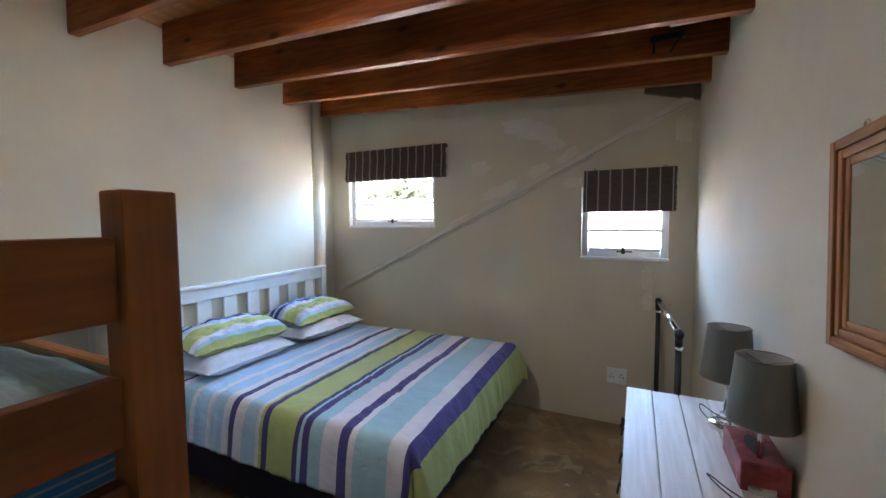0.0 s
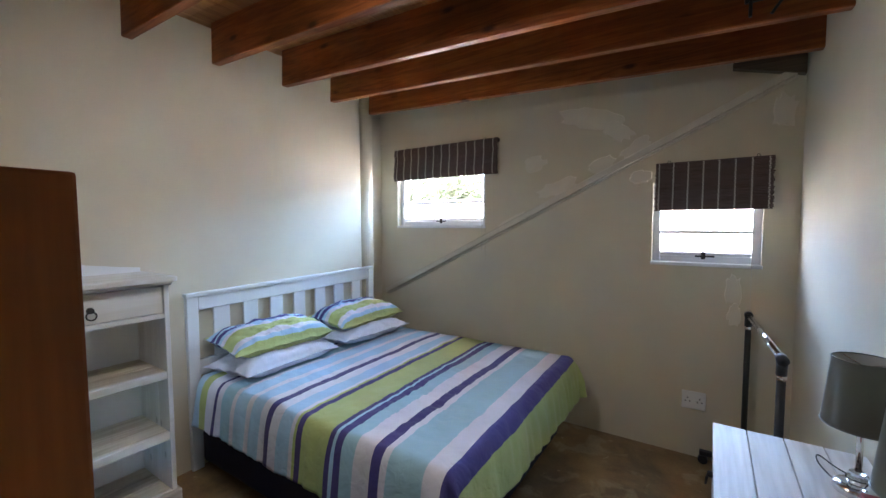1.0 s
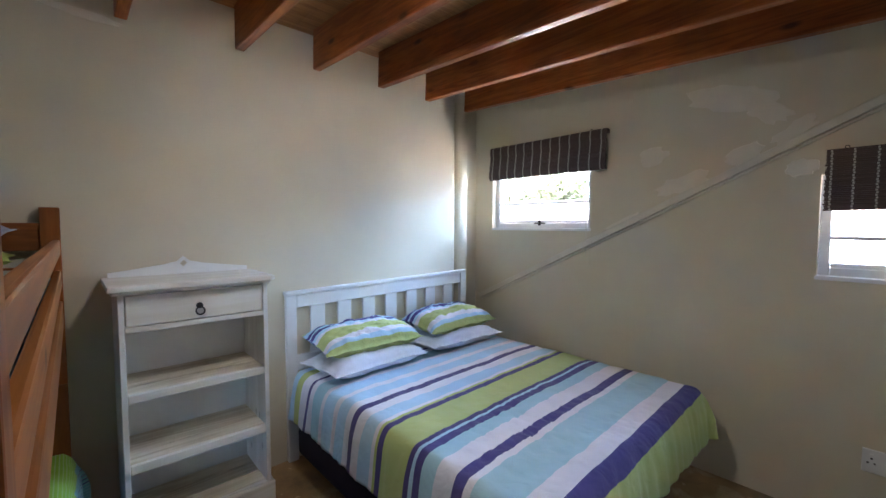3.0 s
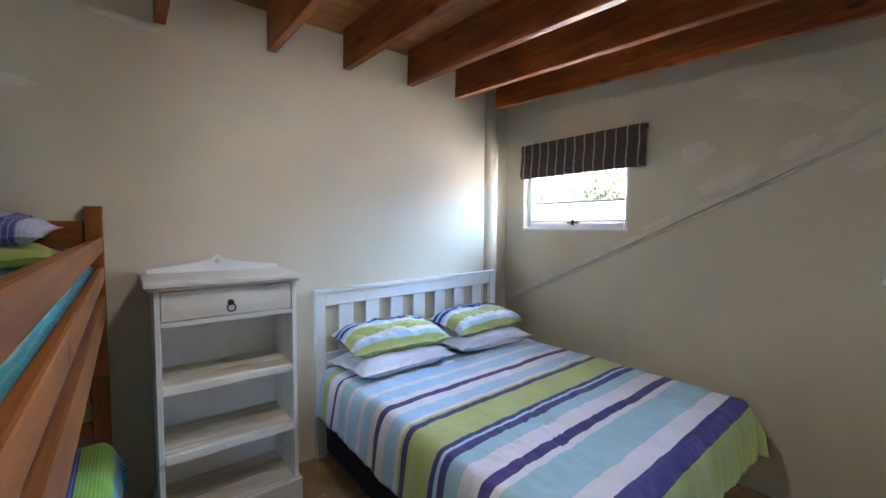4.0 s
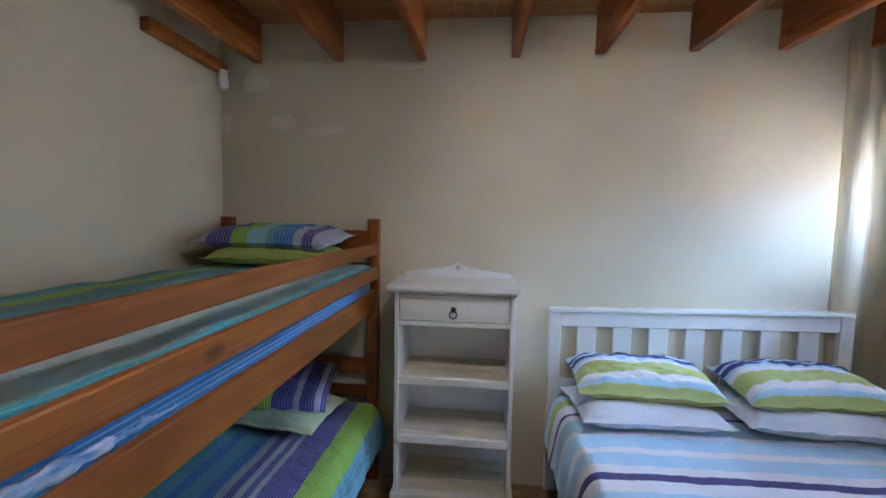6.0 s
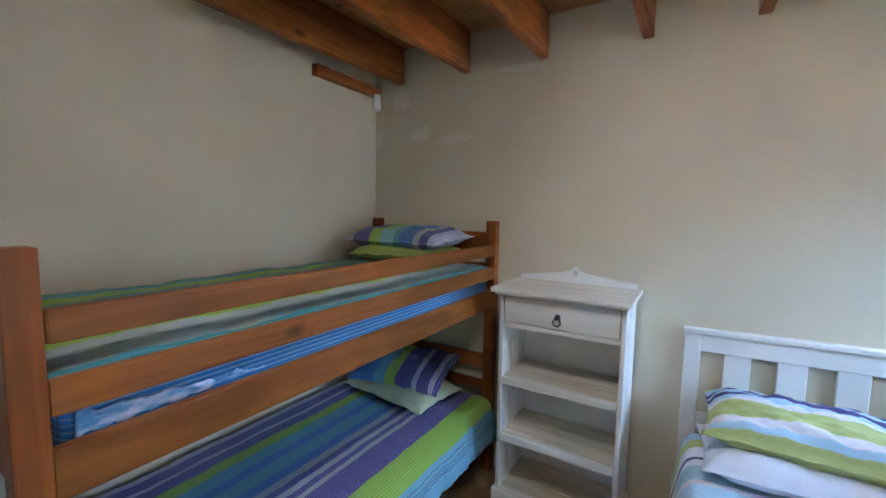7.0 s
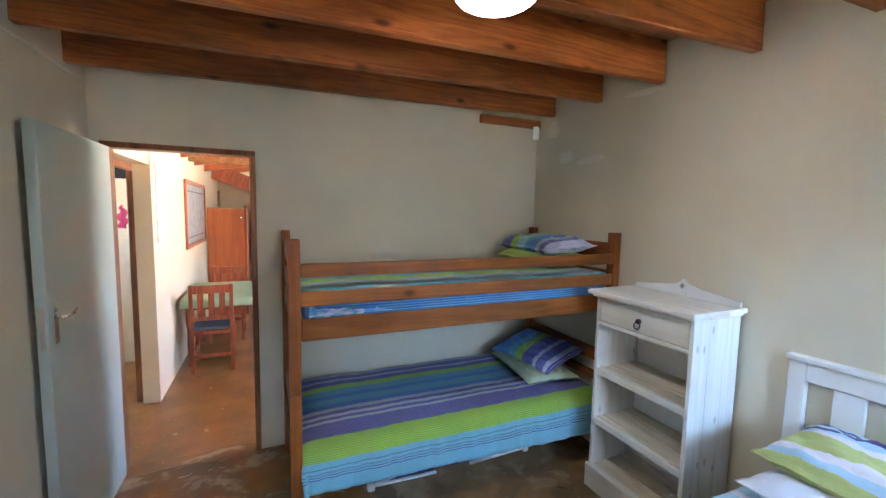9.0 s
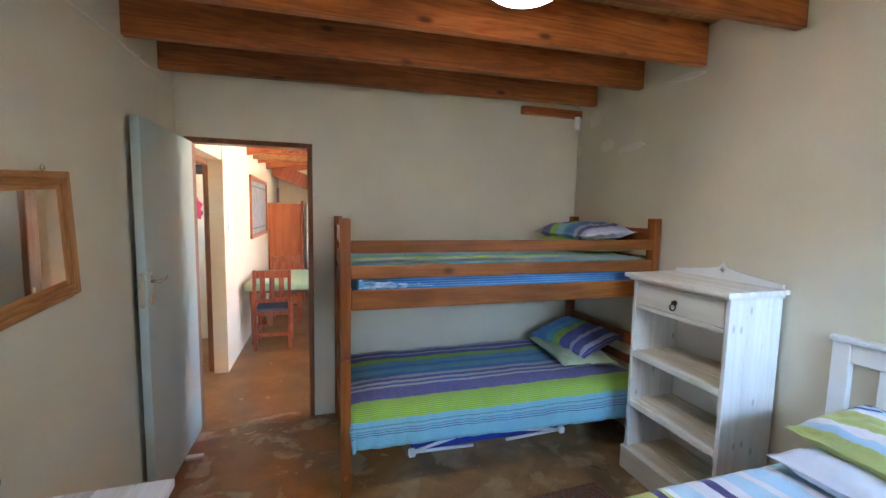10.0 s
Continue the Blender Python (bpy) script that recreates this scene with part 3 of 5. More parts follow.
# chipped seam where the two screeds meet in the doorway
bm = B()
rnd = random.Random(5)
x = 0.10
while x < 0.84:
    L = rnd.uniform(0.03, 0.11)
    y = 0.03 + 0.02 * math.sin(x * 9)
    box(bm, x, min(x + L, 0.845), y - rnd.uniform(0.004, 0.011), y + rnd.uniform(0.003, 0.010), -0.004, rnd.uniform(0.001, 0.0035), 0.0008, 1)
    x += L + rnd.choice((0.004, 0.02, 0.06))
tagged(mesh_ob("trim_threshold", bm, mat("chipped_mortar", (0.30, 0.21, 0.12), 0.8, var=0.4, scale=30, fine=120, bump=0.4)), "chipped mortar seam across the doorway floor", "threshold", kind="structure")


# ---- windows ----
def window(name, x0, x1, z0, z1, bar, label):
    e = thing(name, label, "window", kind="structure")
    y0, y1 = YW + 0.05, YW + 0.085
    f = 0.045
    part("window_frame", box(B(), x0, x0 + f, y0, y1, z0, z1, 0.004, 1), STEEL, e)
    part("window_frame", box(B(), x1 - f, x1, y0, y1, z0, z1, 0.004, 1), STEEL, e)
    part("window_frame", box(B(), x0 + f, x1 - f, y0, y1, z0, z0 + f, 0.004, 1), STEEL, e)
    part("window_frame", box(B(), x0 + f, x1 - f, y0, y1, z1 - f, z1, 0.004, 1), STEEL, e)
    part("glazing_bar", box(B(), x0 + f, x1 - f, y0 - 0.004, y1 - 0.01, bar - 0.010, bar + 0.010, 0.003, 1), STEEL, e)
    part("sash_rail", box(B(), x0 + f + 0.001, x1 - f - 0.001, y0 + 0.002, y1 - 0.004, z0 + f + 0.001, z0 + f + 0.024, 0.003, 1), STEEL, e)
    part("window_sill", box(B(), x0 - 0.006, x1 + 0.006, YW - 0.006, y0, z0 - 0.018, z0 + 0.004, 0.003, 1), STEEL, e)
    for a, b in ((z0 + f + 0.025, bar - 0.010), (bar + 0.010, z1 - f)):
        p = part("pane", box(B(), x0 + f, x1 - f, y0 + 0.014, y0 + 0.018, a, b), GLASS, e)
        p.visible_shadow = False
    xm = (x0 + x1) / 2
    st = part("stay", box(B(), xm - 0.045, xm + 0.06, y0 - 0.018, y0 - 0.008, z0 + f - 0.006, z0 + f + 0.004, 0.002, 1), IRON, e, "dark iron casement stay")
    part("catch", box(B(), xm - 0.012, xm + 0.012, y0 - 0.012, y0, z0 + f - 0.02, z0 + f + 0.03, 0.003, 1), IRON, st)
    return e


window("window_1", -2.099, -1.154, 1.495, 2.08, 1.705, "white-painted steel window with a horizontal glazing bar")
window("window_2", 0.094, 0.676, 1.257, 1.78, 1.455, "small white steel window low in the wall beside the corner")


def blind(name, x0, x1, z0, z1, cords, label):
    e = thing(name, label, "blind", (x0, YW, z0), group="window blinds")
    W, H = x1 - x0, z1 - z0
    part("headrail", box(B(), 0, W, -0.035, -0.002, H - 0.03, H, 0.003, 1), BAMBOO, e)
    # unseen sheet added behind the reeds to block light through their gaps
    part("backing", box(B(), 0.006, W - 0.006, -0.0395, -0.0365, 0.004, H - 0.004), BAMBOO, e)
    part("pull_cord", cyl(B(), (W * 0.86, -0.03, -0.62), (W * 0.86, -0.03, 0.03), 0.0016, seg=6), CORD, e, "thin hanging pull cord")
    n = int(H / 0.009)
    for i in range(n):
        z = i * H / n
        sag = 0.010 * abs(math.sin(z / H * 9.5))
        dx = random.uniform(-0.004, 0.004)
        fold = 0.012 if z < H * 0.42 else 0.0
        box_m = box(B(), dx, W + dx, -0.046 - sag - fold, -0.041 - sag, z + 0.0006, z + H / n - 0.0006)
        part("reed", box_m, BAMBOO, e)
    for i in range(cords):
        x = W * (0.035 + 0.93 * i / (cords - 1))
        bm = B()
        for k in range(int(H / 0.0125)):
            z = 0.003 + k * 0.0125
            out = 0.058 + 0.010 * abs(math.sin(z / H * 9.5)) - 0.010 + (0.012 if z < H * 0.42 else 0.0)
            dx = 0.0012 * (-1) ** k
            box(bm, x - 0.0040 + dx, x + 0.0040 + dx, -out - 0.0015, -out + 0.002, z, z + 0.0088)
        part("cord", bm, CORD, e, "pale woven cord")
    for x in (0.12 * W, 0.88 * W):
        bm = torus(B(), (x, -0.02, H + 0.008), 0.008, 0.002, Matrix.Rotation(radians(90), 4, "X"), 12, 6)
        part("hook", bm, IRON, e)
    return e


blind("window_blind", -2.09, -1.02, 1.917, 2.205, 13, "dark brown reed blind with pale cords, half raised over the window")
blind("window_blind", 0.112, 0.712, 1.592, 1.897, 8, "dark brown reed blind drawn half over the low window")

# old stair stringer that climbs the window wall
bm = B()
L = math.hypot(3.02, 1.495)
ang = math.atan2(1.495, 3.02)
m = Matrix.Translation((-2.23, YW, 0.856)) @ Matrix.Rotation(-ang, 4, "Y")
box(bm, 0, L, -0.036, 0.01, -0.018, 0.026, 0.004, 1, m)
box(bm, 0, L, -0.016, 0.01, -0.034, -0.019, 0.003, 1, m)
tagged(mesh_ob("trim_diagonal", bm, TRIM), "painted batten running diagonally up the wall", "trim", kind="structure")
bm = B()
box(bm, -1.158, -1.150, YW - 0.004, YW, 1.2, 1.49, 0.001, 1)
tagged(mesh_ob("trim_conduit", bm, WALL), "thin painted cable running down from the window", "trim", kind="structure")
bm = B()
mm = Matrix.Translation((right_x(0), 0, 2.405)) @ Matrix.Rotation(math.atan(0.025), 4, "Z") @ Matrix.Rotation(-0.031, 4, "X")
box(bm, -0.012, 0.0, 0.0, 2.3, -0.006, 0.006, 0.002, 1, mm)
for yy in (0.6, 1.9):
    box(bm, -0.019, 0.0, yy, yy + 0.02, -0.010, 0.010, 0.001, 1, mm)
tagged(mesh_ob("trim_cable_duct", bm, PATCH), "thin painted cable duct along the wall under the beams", "trim", kind="structure")


# filler patches, slightly proud of the paint
def patch(cx, cz, w, h, tilt, plane, seed):
    rnd = random.Random(seed)
    bm = B()
    n = 22
    ring = []
    for i in range(n):
        a = 2 * math.pi * i / n
        k = 1 + rnd.uniform(-0.22, 0.22)
        p = 0.75
        du = w / 2 * k * math.copysign(abs(math.cos(a)) ** p, math.cos(a))
        dz = h / 2 * k * math.copysign(abs(math.sin(a)) ** p, math.sin(a))
        c, t = math.cos(radians(tilt)), math.sin(radians(tilt))
        ring.append((cx + c * du - t * dz, cz + t * du + c * dz))
    if plane == "y":
        top = [bm.verts.new((u, YW - 0.0018 - 0.0004 * (seed % 12), z)) for u, z in ring]
        low = [bm.verts.new((cx + (u - cx) * 1.06, YW + 0.001, cz + (z - cz) * 1.06)) for u, z in ring]
    else:
        top = [bm.verts.new((XW + 0.0018 + 0.0004 * (seed % 12), u, z)) for u, z in ring]
        low = [bm.verts.new((XW - 0.001, cx + (u - cx) * 1.06, cz + (z - cz) * 1.06)) for u, z in ring]
    bm.faces.new(top)
    for i in range(n):
        bm.faces.new((top[i], top[(i + 1) % n], low[(i + 1) % n], low[i]))
    bmesh.ops.recalc_face_normals(bm, faces=bm.faces[:])
    ob = part("filler_patch", bm, PATCH, wall_window if plane == "y" else wall_bed, "pale dried filler on the paint")
    return ob


for i, (x, z, w, h, tilt) in enumerate([(-0.32, 2.26, 0.40, 0.13, -12), (-0.14, 2.15, 0.22, 0.10, -30), (-0.725, 1.97, 0.16, 0.11, 0), (-0.54, 1.785, 0.29, 0.10, 18), (-0.235, 1.925, 0.19, 0.09, 30), (-0.02, 2.02, 0.19, 0.075, 35), (0.017, 1.825, 0.12, 0.08, 10), (-0.92, 1.54, 0.29, 0.045, 26), (0.75, 2.145, 0.10, 0.18, 0), (0.545, 1.10, 0.08, 0.17, 0), (0.555, 0.95, 0.06, 0.13, 0)]):
    patch(x, z, w, h, tilt, "y", i)
for i, (y, z, w, h, tilt) in enumerate([(0.395, 2.16, 0.155, 0.085, 0), (0.668, 2.11, 0.25, 0.05, 4), (0.225, 2.40, 0.15, 0.12, 0), (1.11, 2.482, 0.28, 0.035, -4), (0.03, 2.165, 0.06, 0.11, 0)]):
    patch(y, z, w, h, tilt, "x", 40 + i)


bk = thing("iron_bracket", "small black iron bracket fixed to the beam by the wall", "bracket")
part("rod", cyl(B(), (0.53, 3.045, 2.375), (0.53, 3.045, 2.47), 0.007, seg=10), IRON, bk)
part("rod", cyl(B(), (0.60, 3.045, 2.37), (0.66, 3.045, 2.46), 0.006, seg=10), IRON, bk)
part("plate", box(B(), 0.51, 0.67, 3.05, 3.069, 2.44, 2.47, 0.002, 1), IRON, bk)


# ---- double bed ----
C_LB, C_WH, C_GR, C_PU, C_AQ = (0.48, 0.69, 0.86), (0.80, 0.79, 0.87), (0.50, 0.575, 0.22), (0.085, 0.074, 0.26), (0.42, 0.65, 0.75)
C_DK = (0.085, 0.07, 0.22)
SPREAD = stripes("striped_bedspread", 0, -2.3, -0.1, [
    (-2.12, C_LB), (-2.06, C_GR), (-1.98, C_WH), (-1.95, C_DK), (-1.90, C_WH), (-1.80, C_AQ), (-1.76, C_WH), (-1.66, C_LB), (-1.62, C_WH), (-1.53, C_LB), (-1.475, C_WH),
    (-1.44, C_DK), (-1.37, C_WH), (-1.28, C_LB), (-1.255, C_WH), (-1.235, C_GR), (-1.205, C_DK), (-1.02, C_GR), (-0.997, C_DK), (-0.983, C_LB), (-0.938, C_PU),
    (-0.86, C_AQ), (-0.80, C_WH), (-0.762, C_WH), (-0.718, C_PU), (-0.68, C_WH), (-0.505, C_AQ), (-0.425, C_WH), (-0.325, C_PU), (-0.1, C_GR)], use_uv=True)


def drape(x0, x1, y0, y1, top, drops, step=0.022, puff=0.02, wrinkle=0.004, seed=0.0, flare=0.10, crumple=None, skew=0.0):
    """A cloth over a box: drops = how far it hangs at x0, x1, y0, y1. Corners hang in soft folds."""
    bm = B()
    uvl = bm.loops.layers.uv.new("UVMap")
    dx0, dx1, dy0, dy1 = drops
    us = np.linspace(x0 - dx0, x1 + dx1, max(8, int((x1 - x0 + dx0 + dx1) / step)))
    vs = np.linspace(y0 - dy0, y1 + dy1, max(8, int((y1 - y0 + dy0 + dy1) / step)))
    rows = []
    R = 0.05
    for u in us:
        row = []
        for v in vs:
            ex = max(x0 - u, u - x1, 0.0)
            ey = max(y0 - v, v - y1, 0.0)
            sx = -1 if u < x0 else 1
            sy = -1 if v < y0 else 1
            e = (ex ** 3 + ey ** 3) ** (1 / 3)
            cu, cv = min(max(u, x0), x1), min(max(v, y0), y1)
            out = R * (1 - math.exp(-e / R)) + flare * e
            hx, hy = (ex / e, ey / e) if e > 1e-6 else (0, 0)
            fold = 0.0
            if e > 0:
                t = (v if ex > ey else u)
                fold = (0.010 * noise.noise(Vector((t * 9, seed, 0))) + 0.012 * noise.noise(Vector((t * 22, seed, e * 3)))) * min(1, e / 0.15)
                if ex > 0.03 and ey > 0.03:
                    fold += 0.035 * math.sin(math.atan2(ey, ex) * 6) * min(1, e / 0.2)
            x = cu + sx * hx * (out + fold)
            yy = cv + sy * hy * (out + fold)
            z = top - max(0, e - R * 0.6 * (1 - math.exp(-e / R)))
            inx, iny = min(u - x0, x1 - u) if ex == 0 else 0, min(v - y0, y1 - v) if ey == 0 else 0
            edge = min(max(inx, 0), max(iny, 0))
            z += puff * (1 - math.exp(-edge / 0.09)) if ex == 0 and ey == 0 else 0
            p = Vector((u * 4.2 + seed, v * 4.2, 0.3))
            z += wrinkle * 2.2 * noise.noise(p) + wrinkle * 1.2 * noise.noise(Vector((u * 17, v * 9 + seed, 1.7))) + wrinkle * 0.8 * (1 - abs(noise.noise(Vector((u * 11 + 3, v * 26, 2.7)))) * 2)
            if crumple:
                k = math.exp(-((u - crumple[0]) / 0.28) ** 2 - ((v - crumple[1]) / 0.42) ** 2)
                z += 0.010 * k * (1 - 2.2 * abs(noise.noise(Vector((u * 13 + v * 5, v * 30 - u * 8, 4.4)))))
                z += 0.004 * (1 - 2 * abs(noise.noise(Vector((u * 5.5 - v * 3, v * 7 + u * 2, 9.1)))))
            row.append(bm.verts.new((x, yy, z)))
        rows.append(row)
    for k in range(len(us) - 1):
        a, b = rows[k], rows[k + 1]
        for i in range(len(vs) - 1):
            fc = bm.faces.new((a[i], b[i], b[i + 1], a[i + 1]))
            for lp, (p, q) in zip(fc.loops, ((k, i), (k + 1, i), (k + 1, i + 1), (k, i + 1))):
                lp[uvl].uv = (us[p] - skew * (y1 - vs[q]), vs[q])
    bmesh.ops.recalc_face_normals(bm, faces=bm.faces[:])
    return bm


def thicken(ob, t=0.008):
    md = ob.modifiers.new("thickness", "SOLIDIFY")
    md.thickness, md.offset = t, -1
    return ob


BED_TOP = 0.595


def double_bed():
    e = thing("double_bed", "double bed with a white slatted headboard and a dark base", "bed")
    part("base", box(B(), -2.16, -0.42, 2.06, 3.58, 0.06, 0.32, 0.02, 2), NAVY, e, "navy cloth bed base")
    part("mattress", box(B(), -2.15, -0.40, 2.04, 3.60, 0.32, 0.555, 0.04, 3), LINEN, e)
    for x in (-2.08, -0.55):
        for y in (2.14, 3.5):
            part("leg", cyl(B(), (x, y, 0), (x, y, 0.062), 0.025, 0.03), BLACK, e)
    h0, h1 = -2.208, -2.178
    hb = part("headboard", box(B(), h0, h1, 2.075, 3.545, 1.015, 1.104, 0.004, 1), WHITE, e, "white painted slatted headboard")
    part("cap_rail", box(B(), h0 - 0.001, h1 + 0.016, 2.0, 3.602, 1.104, 1.128, 0.006, 2), WHITE, hb)
    part("lower_rail", box(B(), h0, h1, 2.075, 3.545, 0.60, 0.70, 0.004, 1), WHITE, hb)
    for y in (2.008, 3.5455):
        part("post", box(B(), h0, h1 + 0.004, y, y + 0.0665, 0, 1.1035, 0.005, 2), WHITE, hb)
    for i in range(7):
        y = 2.169 + i * 0.1965
        part("slat", box(B(), h0 + 0.006, h1 - 0.006, y, y + 0.103, 0.70, 1.015, 0.003, 1), WHITE, hb)
    # the headboard stands a little low at the shelf side
    for ob in (hb, *hb.children):
        for v in ob.data.vertices:
            v.co.z *= 0.974 + 0.018 * (v.co.y - 2.0)
    return e


double_bed()
sp = mesh_ob("bedspread", drape(-2.13, -0.375, 2.08, 3.625, BED_TOP, (0.0, 0.30, 0.31, 0.27), seed=1.3, flare=0.13, step=0.013, puff=0.008, wrinkle=0.0028, crumple=(-0.72, 2.55), skew=0.033), SPREAD, True)
thicken(tagged(sp, "blue, green and purple striped cotton bedspread over the double bed", "bedspread"))


def pillow_mesh(w, d, h, seed=0, n=54):
    """A filled cushion, w by d, h thick, with pinched corners, creases that run in from the seam and a flat flange."""
    bm = B()
    uvl = bm.loops.layers.uv.new("UVMap")
    for side in (1, -1):
        g = []
        for i in range(n + 1):
            r = []
            for j in range(n + 1):
                u, v = 2 * i / n - 1, 2 * j / n - 1
                iu, iv = min(1.0, abs(u) / 0.92), min(1.0, abs(v) / 0.95)
                f = max(0.0, (1 - iu ** 4) * (1 - iv ** 4)) ** 0.55
                k = 1 - 0.06 * (1 - abs(u) ** 2) * abs(v) ** 3
                k2 = 1 - 0.07 * (1 - abs(v) ** 2) * abs(u) ** 3
                near_seam = max(iu, iv) ** 3
                wr = 0.20 * noise.noise(Vector((u * 2.4 + seed * 5, v * 2.4, seed))) + 0.12 * noise.noise(Vector((u * 6 + seed, v * 6, 3)))
                wr += 0.16 * (0.5 - abs(noise.noise(Vector((u * 4 + 2 * v + seed, v * 9 - u * 3, 6)))))
                crease = 0.5 - abs(noise.noise(Vector(((v if iu > iv else u) * 11 + seed, max(iu, iv) * 2.2, 4 + seed))))
                wr += 0.14 * near_seam * crease
                z = side * h / 2 * f * (1 + wr * 1.1) * (1.0 if side > 0 else 0.75) + 0.003 * side
                flap = 0.010 * noise.noise(Vector((u * 4 + seed, v * 4, 8))) + 0.005 * noise.noise(Vector((u * 13 + seed, v * 13, 2)))
                z += flap * near_seam
                rim = i in (0, n) or j in (0, n)
                r.append(bm.verts.new((u * w / 2 * k2, v * d / 2 * k, flap if rim else z)))
            g.append(r)
        for i in range(n):
            for j in range(n):
                q = (g[i][j], g[i + 1][j], g[i + 1][j + 1], g[i][j + 1])
                fc = bm.faces.new(q if side > 0 else q[::-1])
                ids = ((i, j), (i + 1, j), (i + 1, j + 1), (i, j + 1))
                for lp, (a, b) in zip(fc.loops, ids if side > 0 else ids[::-1]):
                    lp[uvl].uv = (a / n, b / n)
    bmesh.ops.remove_doubles(bm, verts=bm.verts[:], dist=0.0008)
    return bm


PIL = stripes("striped_pillowcase", 0, 0.0, 1.0, [(0.07, C_GR), (0.15, C_LB), (0.22, C_PU), (0.26, C_LB), (0.34, C_PU), (0.41, C_LB), (0.50, C_WH), (0.76, C_GR), (0.86, C_WH), (0.92, C_LB), (1.0, C_GR)], use_uv=True)


def cushion(name, w, d, h, m, material, label, seed, cat="pillow", group=""):
    ob = mesh_ob(name, pillow_mesh(w, d, h, seed), material, True)
    ob.matrix_world = m
    return tagged(ob, label, cat, group)


def along(x, y, z, tilt, yaw):
    return pose(x, y, z, 0, tilt, yaw)


for k, yc in enumerate((2.43, 3.20)):
    cushion("pillow", 0.46, 0.70, 0.13, along(-1.93, yc, 0.655, -3 - 2 * k, 2 - 5 * k), LINEN, "plain white pillow at the head of the double bed", 1 + k, group="pillows on the double bed")
    cushion("pillow", 0.40, 0.71, 0.17, along(-1.975, yc + 0.015, 0.782, 6 + k, -2 + 4 * k), PIL, "green, blue and purple striped pillow leaning on the headboard", 3 + k, group="pillows on the double bed")


# ---- bunk bed ----
BX0, BX1, BY0, BY1 = -2.195, -0.095, 0.03, 1.005


def bunk_bed():
    e = thing("bunk_bed", "varnished orange-brown pine bunk bed against the wall", "bunk bed")
    for x in (BX0, BX1 - 0.055):
        for y in (BY0, BY1 - 0.065):
            part("post", box(B(), x, x + 0.055, y, y + 0.065, 0, 0.796, 0.004, 2), BUNK_Z, e)
            part("post", box(B(), x, x + 0.055, y, y + 0.065, 0.797, 1.588 if x < -1 else 1.562, 0.004, 2), BUNK_Z, e)
    f0, f1 = BY1 - 0.028, BY1 - 0.003
    xa, xb = BX0 + 0.056, BX1 - 0.056
    for z0, z1 in ((1.378, 1.446), (1.237, 1.310), (1.065, 1.175)):
        part("side_rail", box(B(), xa, xb, f0, f1, z0, z1, 0.007, 2), BUNK, e)
    for z0, z1 in ((1.08, 1.188),):
        part("side_rail", box(B(), xa, xb, BY0 + 0.01, BY0 + 0.035, z0, z1, 0.005, 1), BUNK, e)
    for y in (f0, BY0 + 0.01):
        part("side_rail", box(B(), xa, xb, y, y + 0.025, 0.285, 0.385, 0.005, 1), BUNK, e)
    for x, zs in ((BX1 - 0.042, ((1.396, 1.503), (1.234, 1.325), (1.08, 1.188), (0.50, 0.60), (0.25, 0.36))), (BX0 + 0.015, ((1.40, 1.52), (1.26, 1.33), (1.08, 1.188), (0.66, 0.75), (0.52, 0.58), (0.25, 0.36)))):
        for z0, z1 in zs:
            part("end_rail", box(B(), x, x + 0.026, BY0 + 0.066, BY1 - 0.066, z0, z1, 0.005, 2), BUNK_Y, e)
    for z in (1.12, 0.30):
        for i in range(10):
            x = xa + 0.06 + i * (xb - xa - 0.2) / 9
            part("slat", box(B(), x, x + 0.07, BY0 + 0.036, f0 - 0.001, z - 0.018, z, 0.002, 1), BUNK_Y, e)
    for z in (0.12, 0.79):
        for x in (BX1 - 0.027,):
            part("bolt_plug", cyl(B(), (x, BY1 - 0.002, z), (x, BY1 + 0.002, z), 0.014, 0.012, 16), DARK_WOOD, e)
    return e


bunk_bed()
K_PU, K_GR, K_BL, K_TE, K_LI, K_AQ, K_GY = (0.085, 0.078, 0.30), (0.27, 0.48, 0.035), (0.045, 0.19, 0.50), (0.09, 0.33, 0.44), (0.42, 0.42, 0.54), (0.17, 0.46, 0.58), (0.38, 0.43, 0.48)
BUNK_CLOTH = stripes("fine_striped_bunk_cover", 1, 0.0, 1.3, [
    (0.12, K_LI), (0.19, K_PU), (0.215, K_LI), (0.28, K_PU), (0.35, K_GR), (0.42, K_TE), (0.47, K_BL), (0.55, K_TE), (0.60, K_BL), (0.64, K_GY), (0.68, K_PU), (0.71, K_GY), (0.74, K_PU), (0.765, K_GY), (0.90, K_PU), (1.045, K_GR), (1.078, K_AQ), (1.082, K_PU), (1.092, K_AQ), (1.096, K_PU), (1.106, K_AQ), (1.110, K_PU), (1.120, K_AQ), (1.124, K_PU), (1.134, K_AQ), (1.138, K_PU), (1.3, K_AQ)], 0.24, 0.006, use_uv=True)
TOP_CLOTH = stripes("upper_bunk_cover", 1, 0.0, 1.0, [
    (0.08, K_GR), (0.16, (0.07, 0.27, 0.22)), (0.22, K_TE), (0.30, K_GR), (0.40, (0.09, 0.27, 0.27)), (0.50, K_TE), (0.56, K_GY), (0.66, (0.22, 0.38, 0.38)), (0.74, K_TE), (0.82, K_GR), (0.87, (0.36, 0.44, 0.46)), (0.95, (0.34, 0.50, 0.46)), (1.0, (0.06, 0.32, 0.40))], 0.12, 0.006, use_uv=True)
SIDE_CLOTH = stripes("blue_mattress_ticking", 2, -0.2, 0.3, [(0.3, (0.04, 0.20, 0.48))] * 2, 0.42, 0.007, (0.55, 0.65, 0.75))

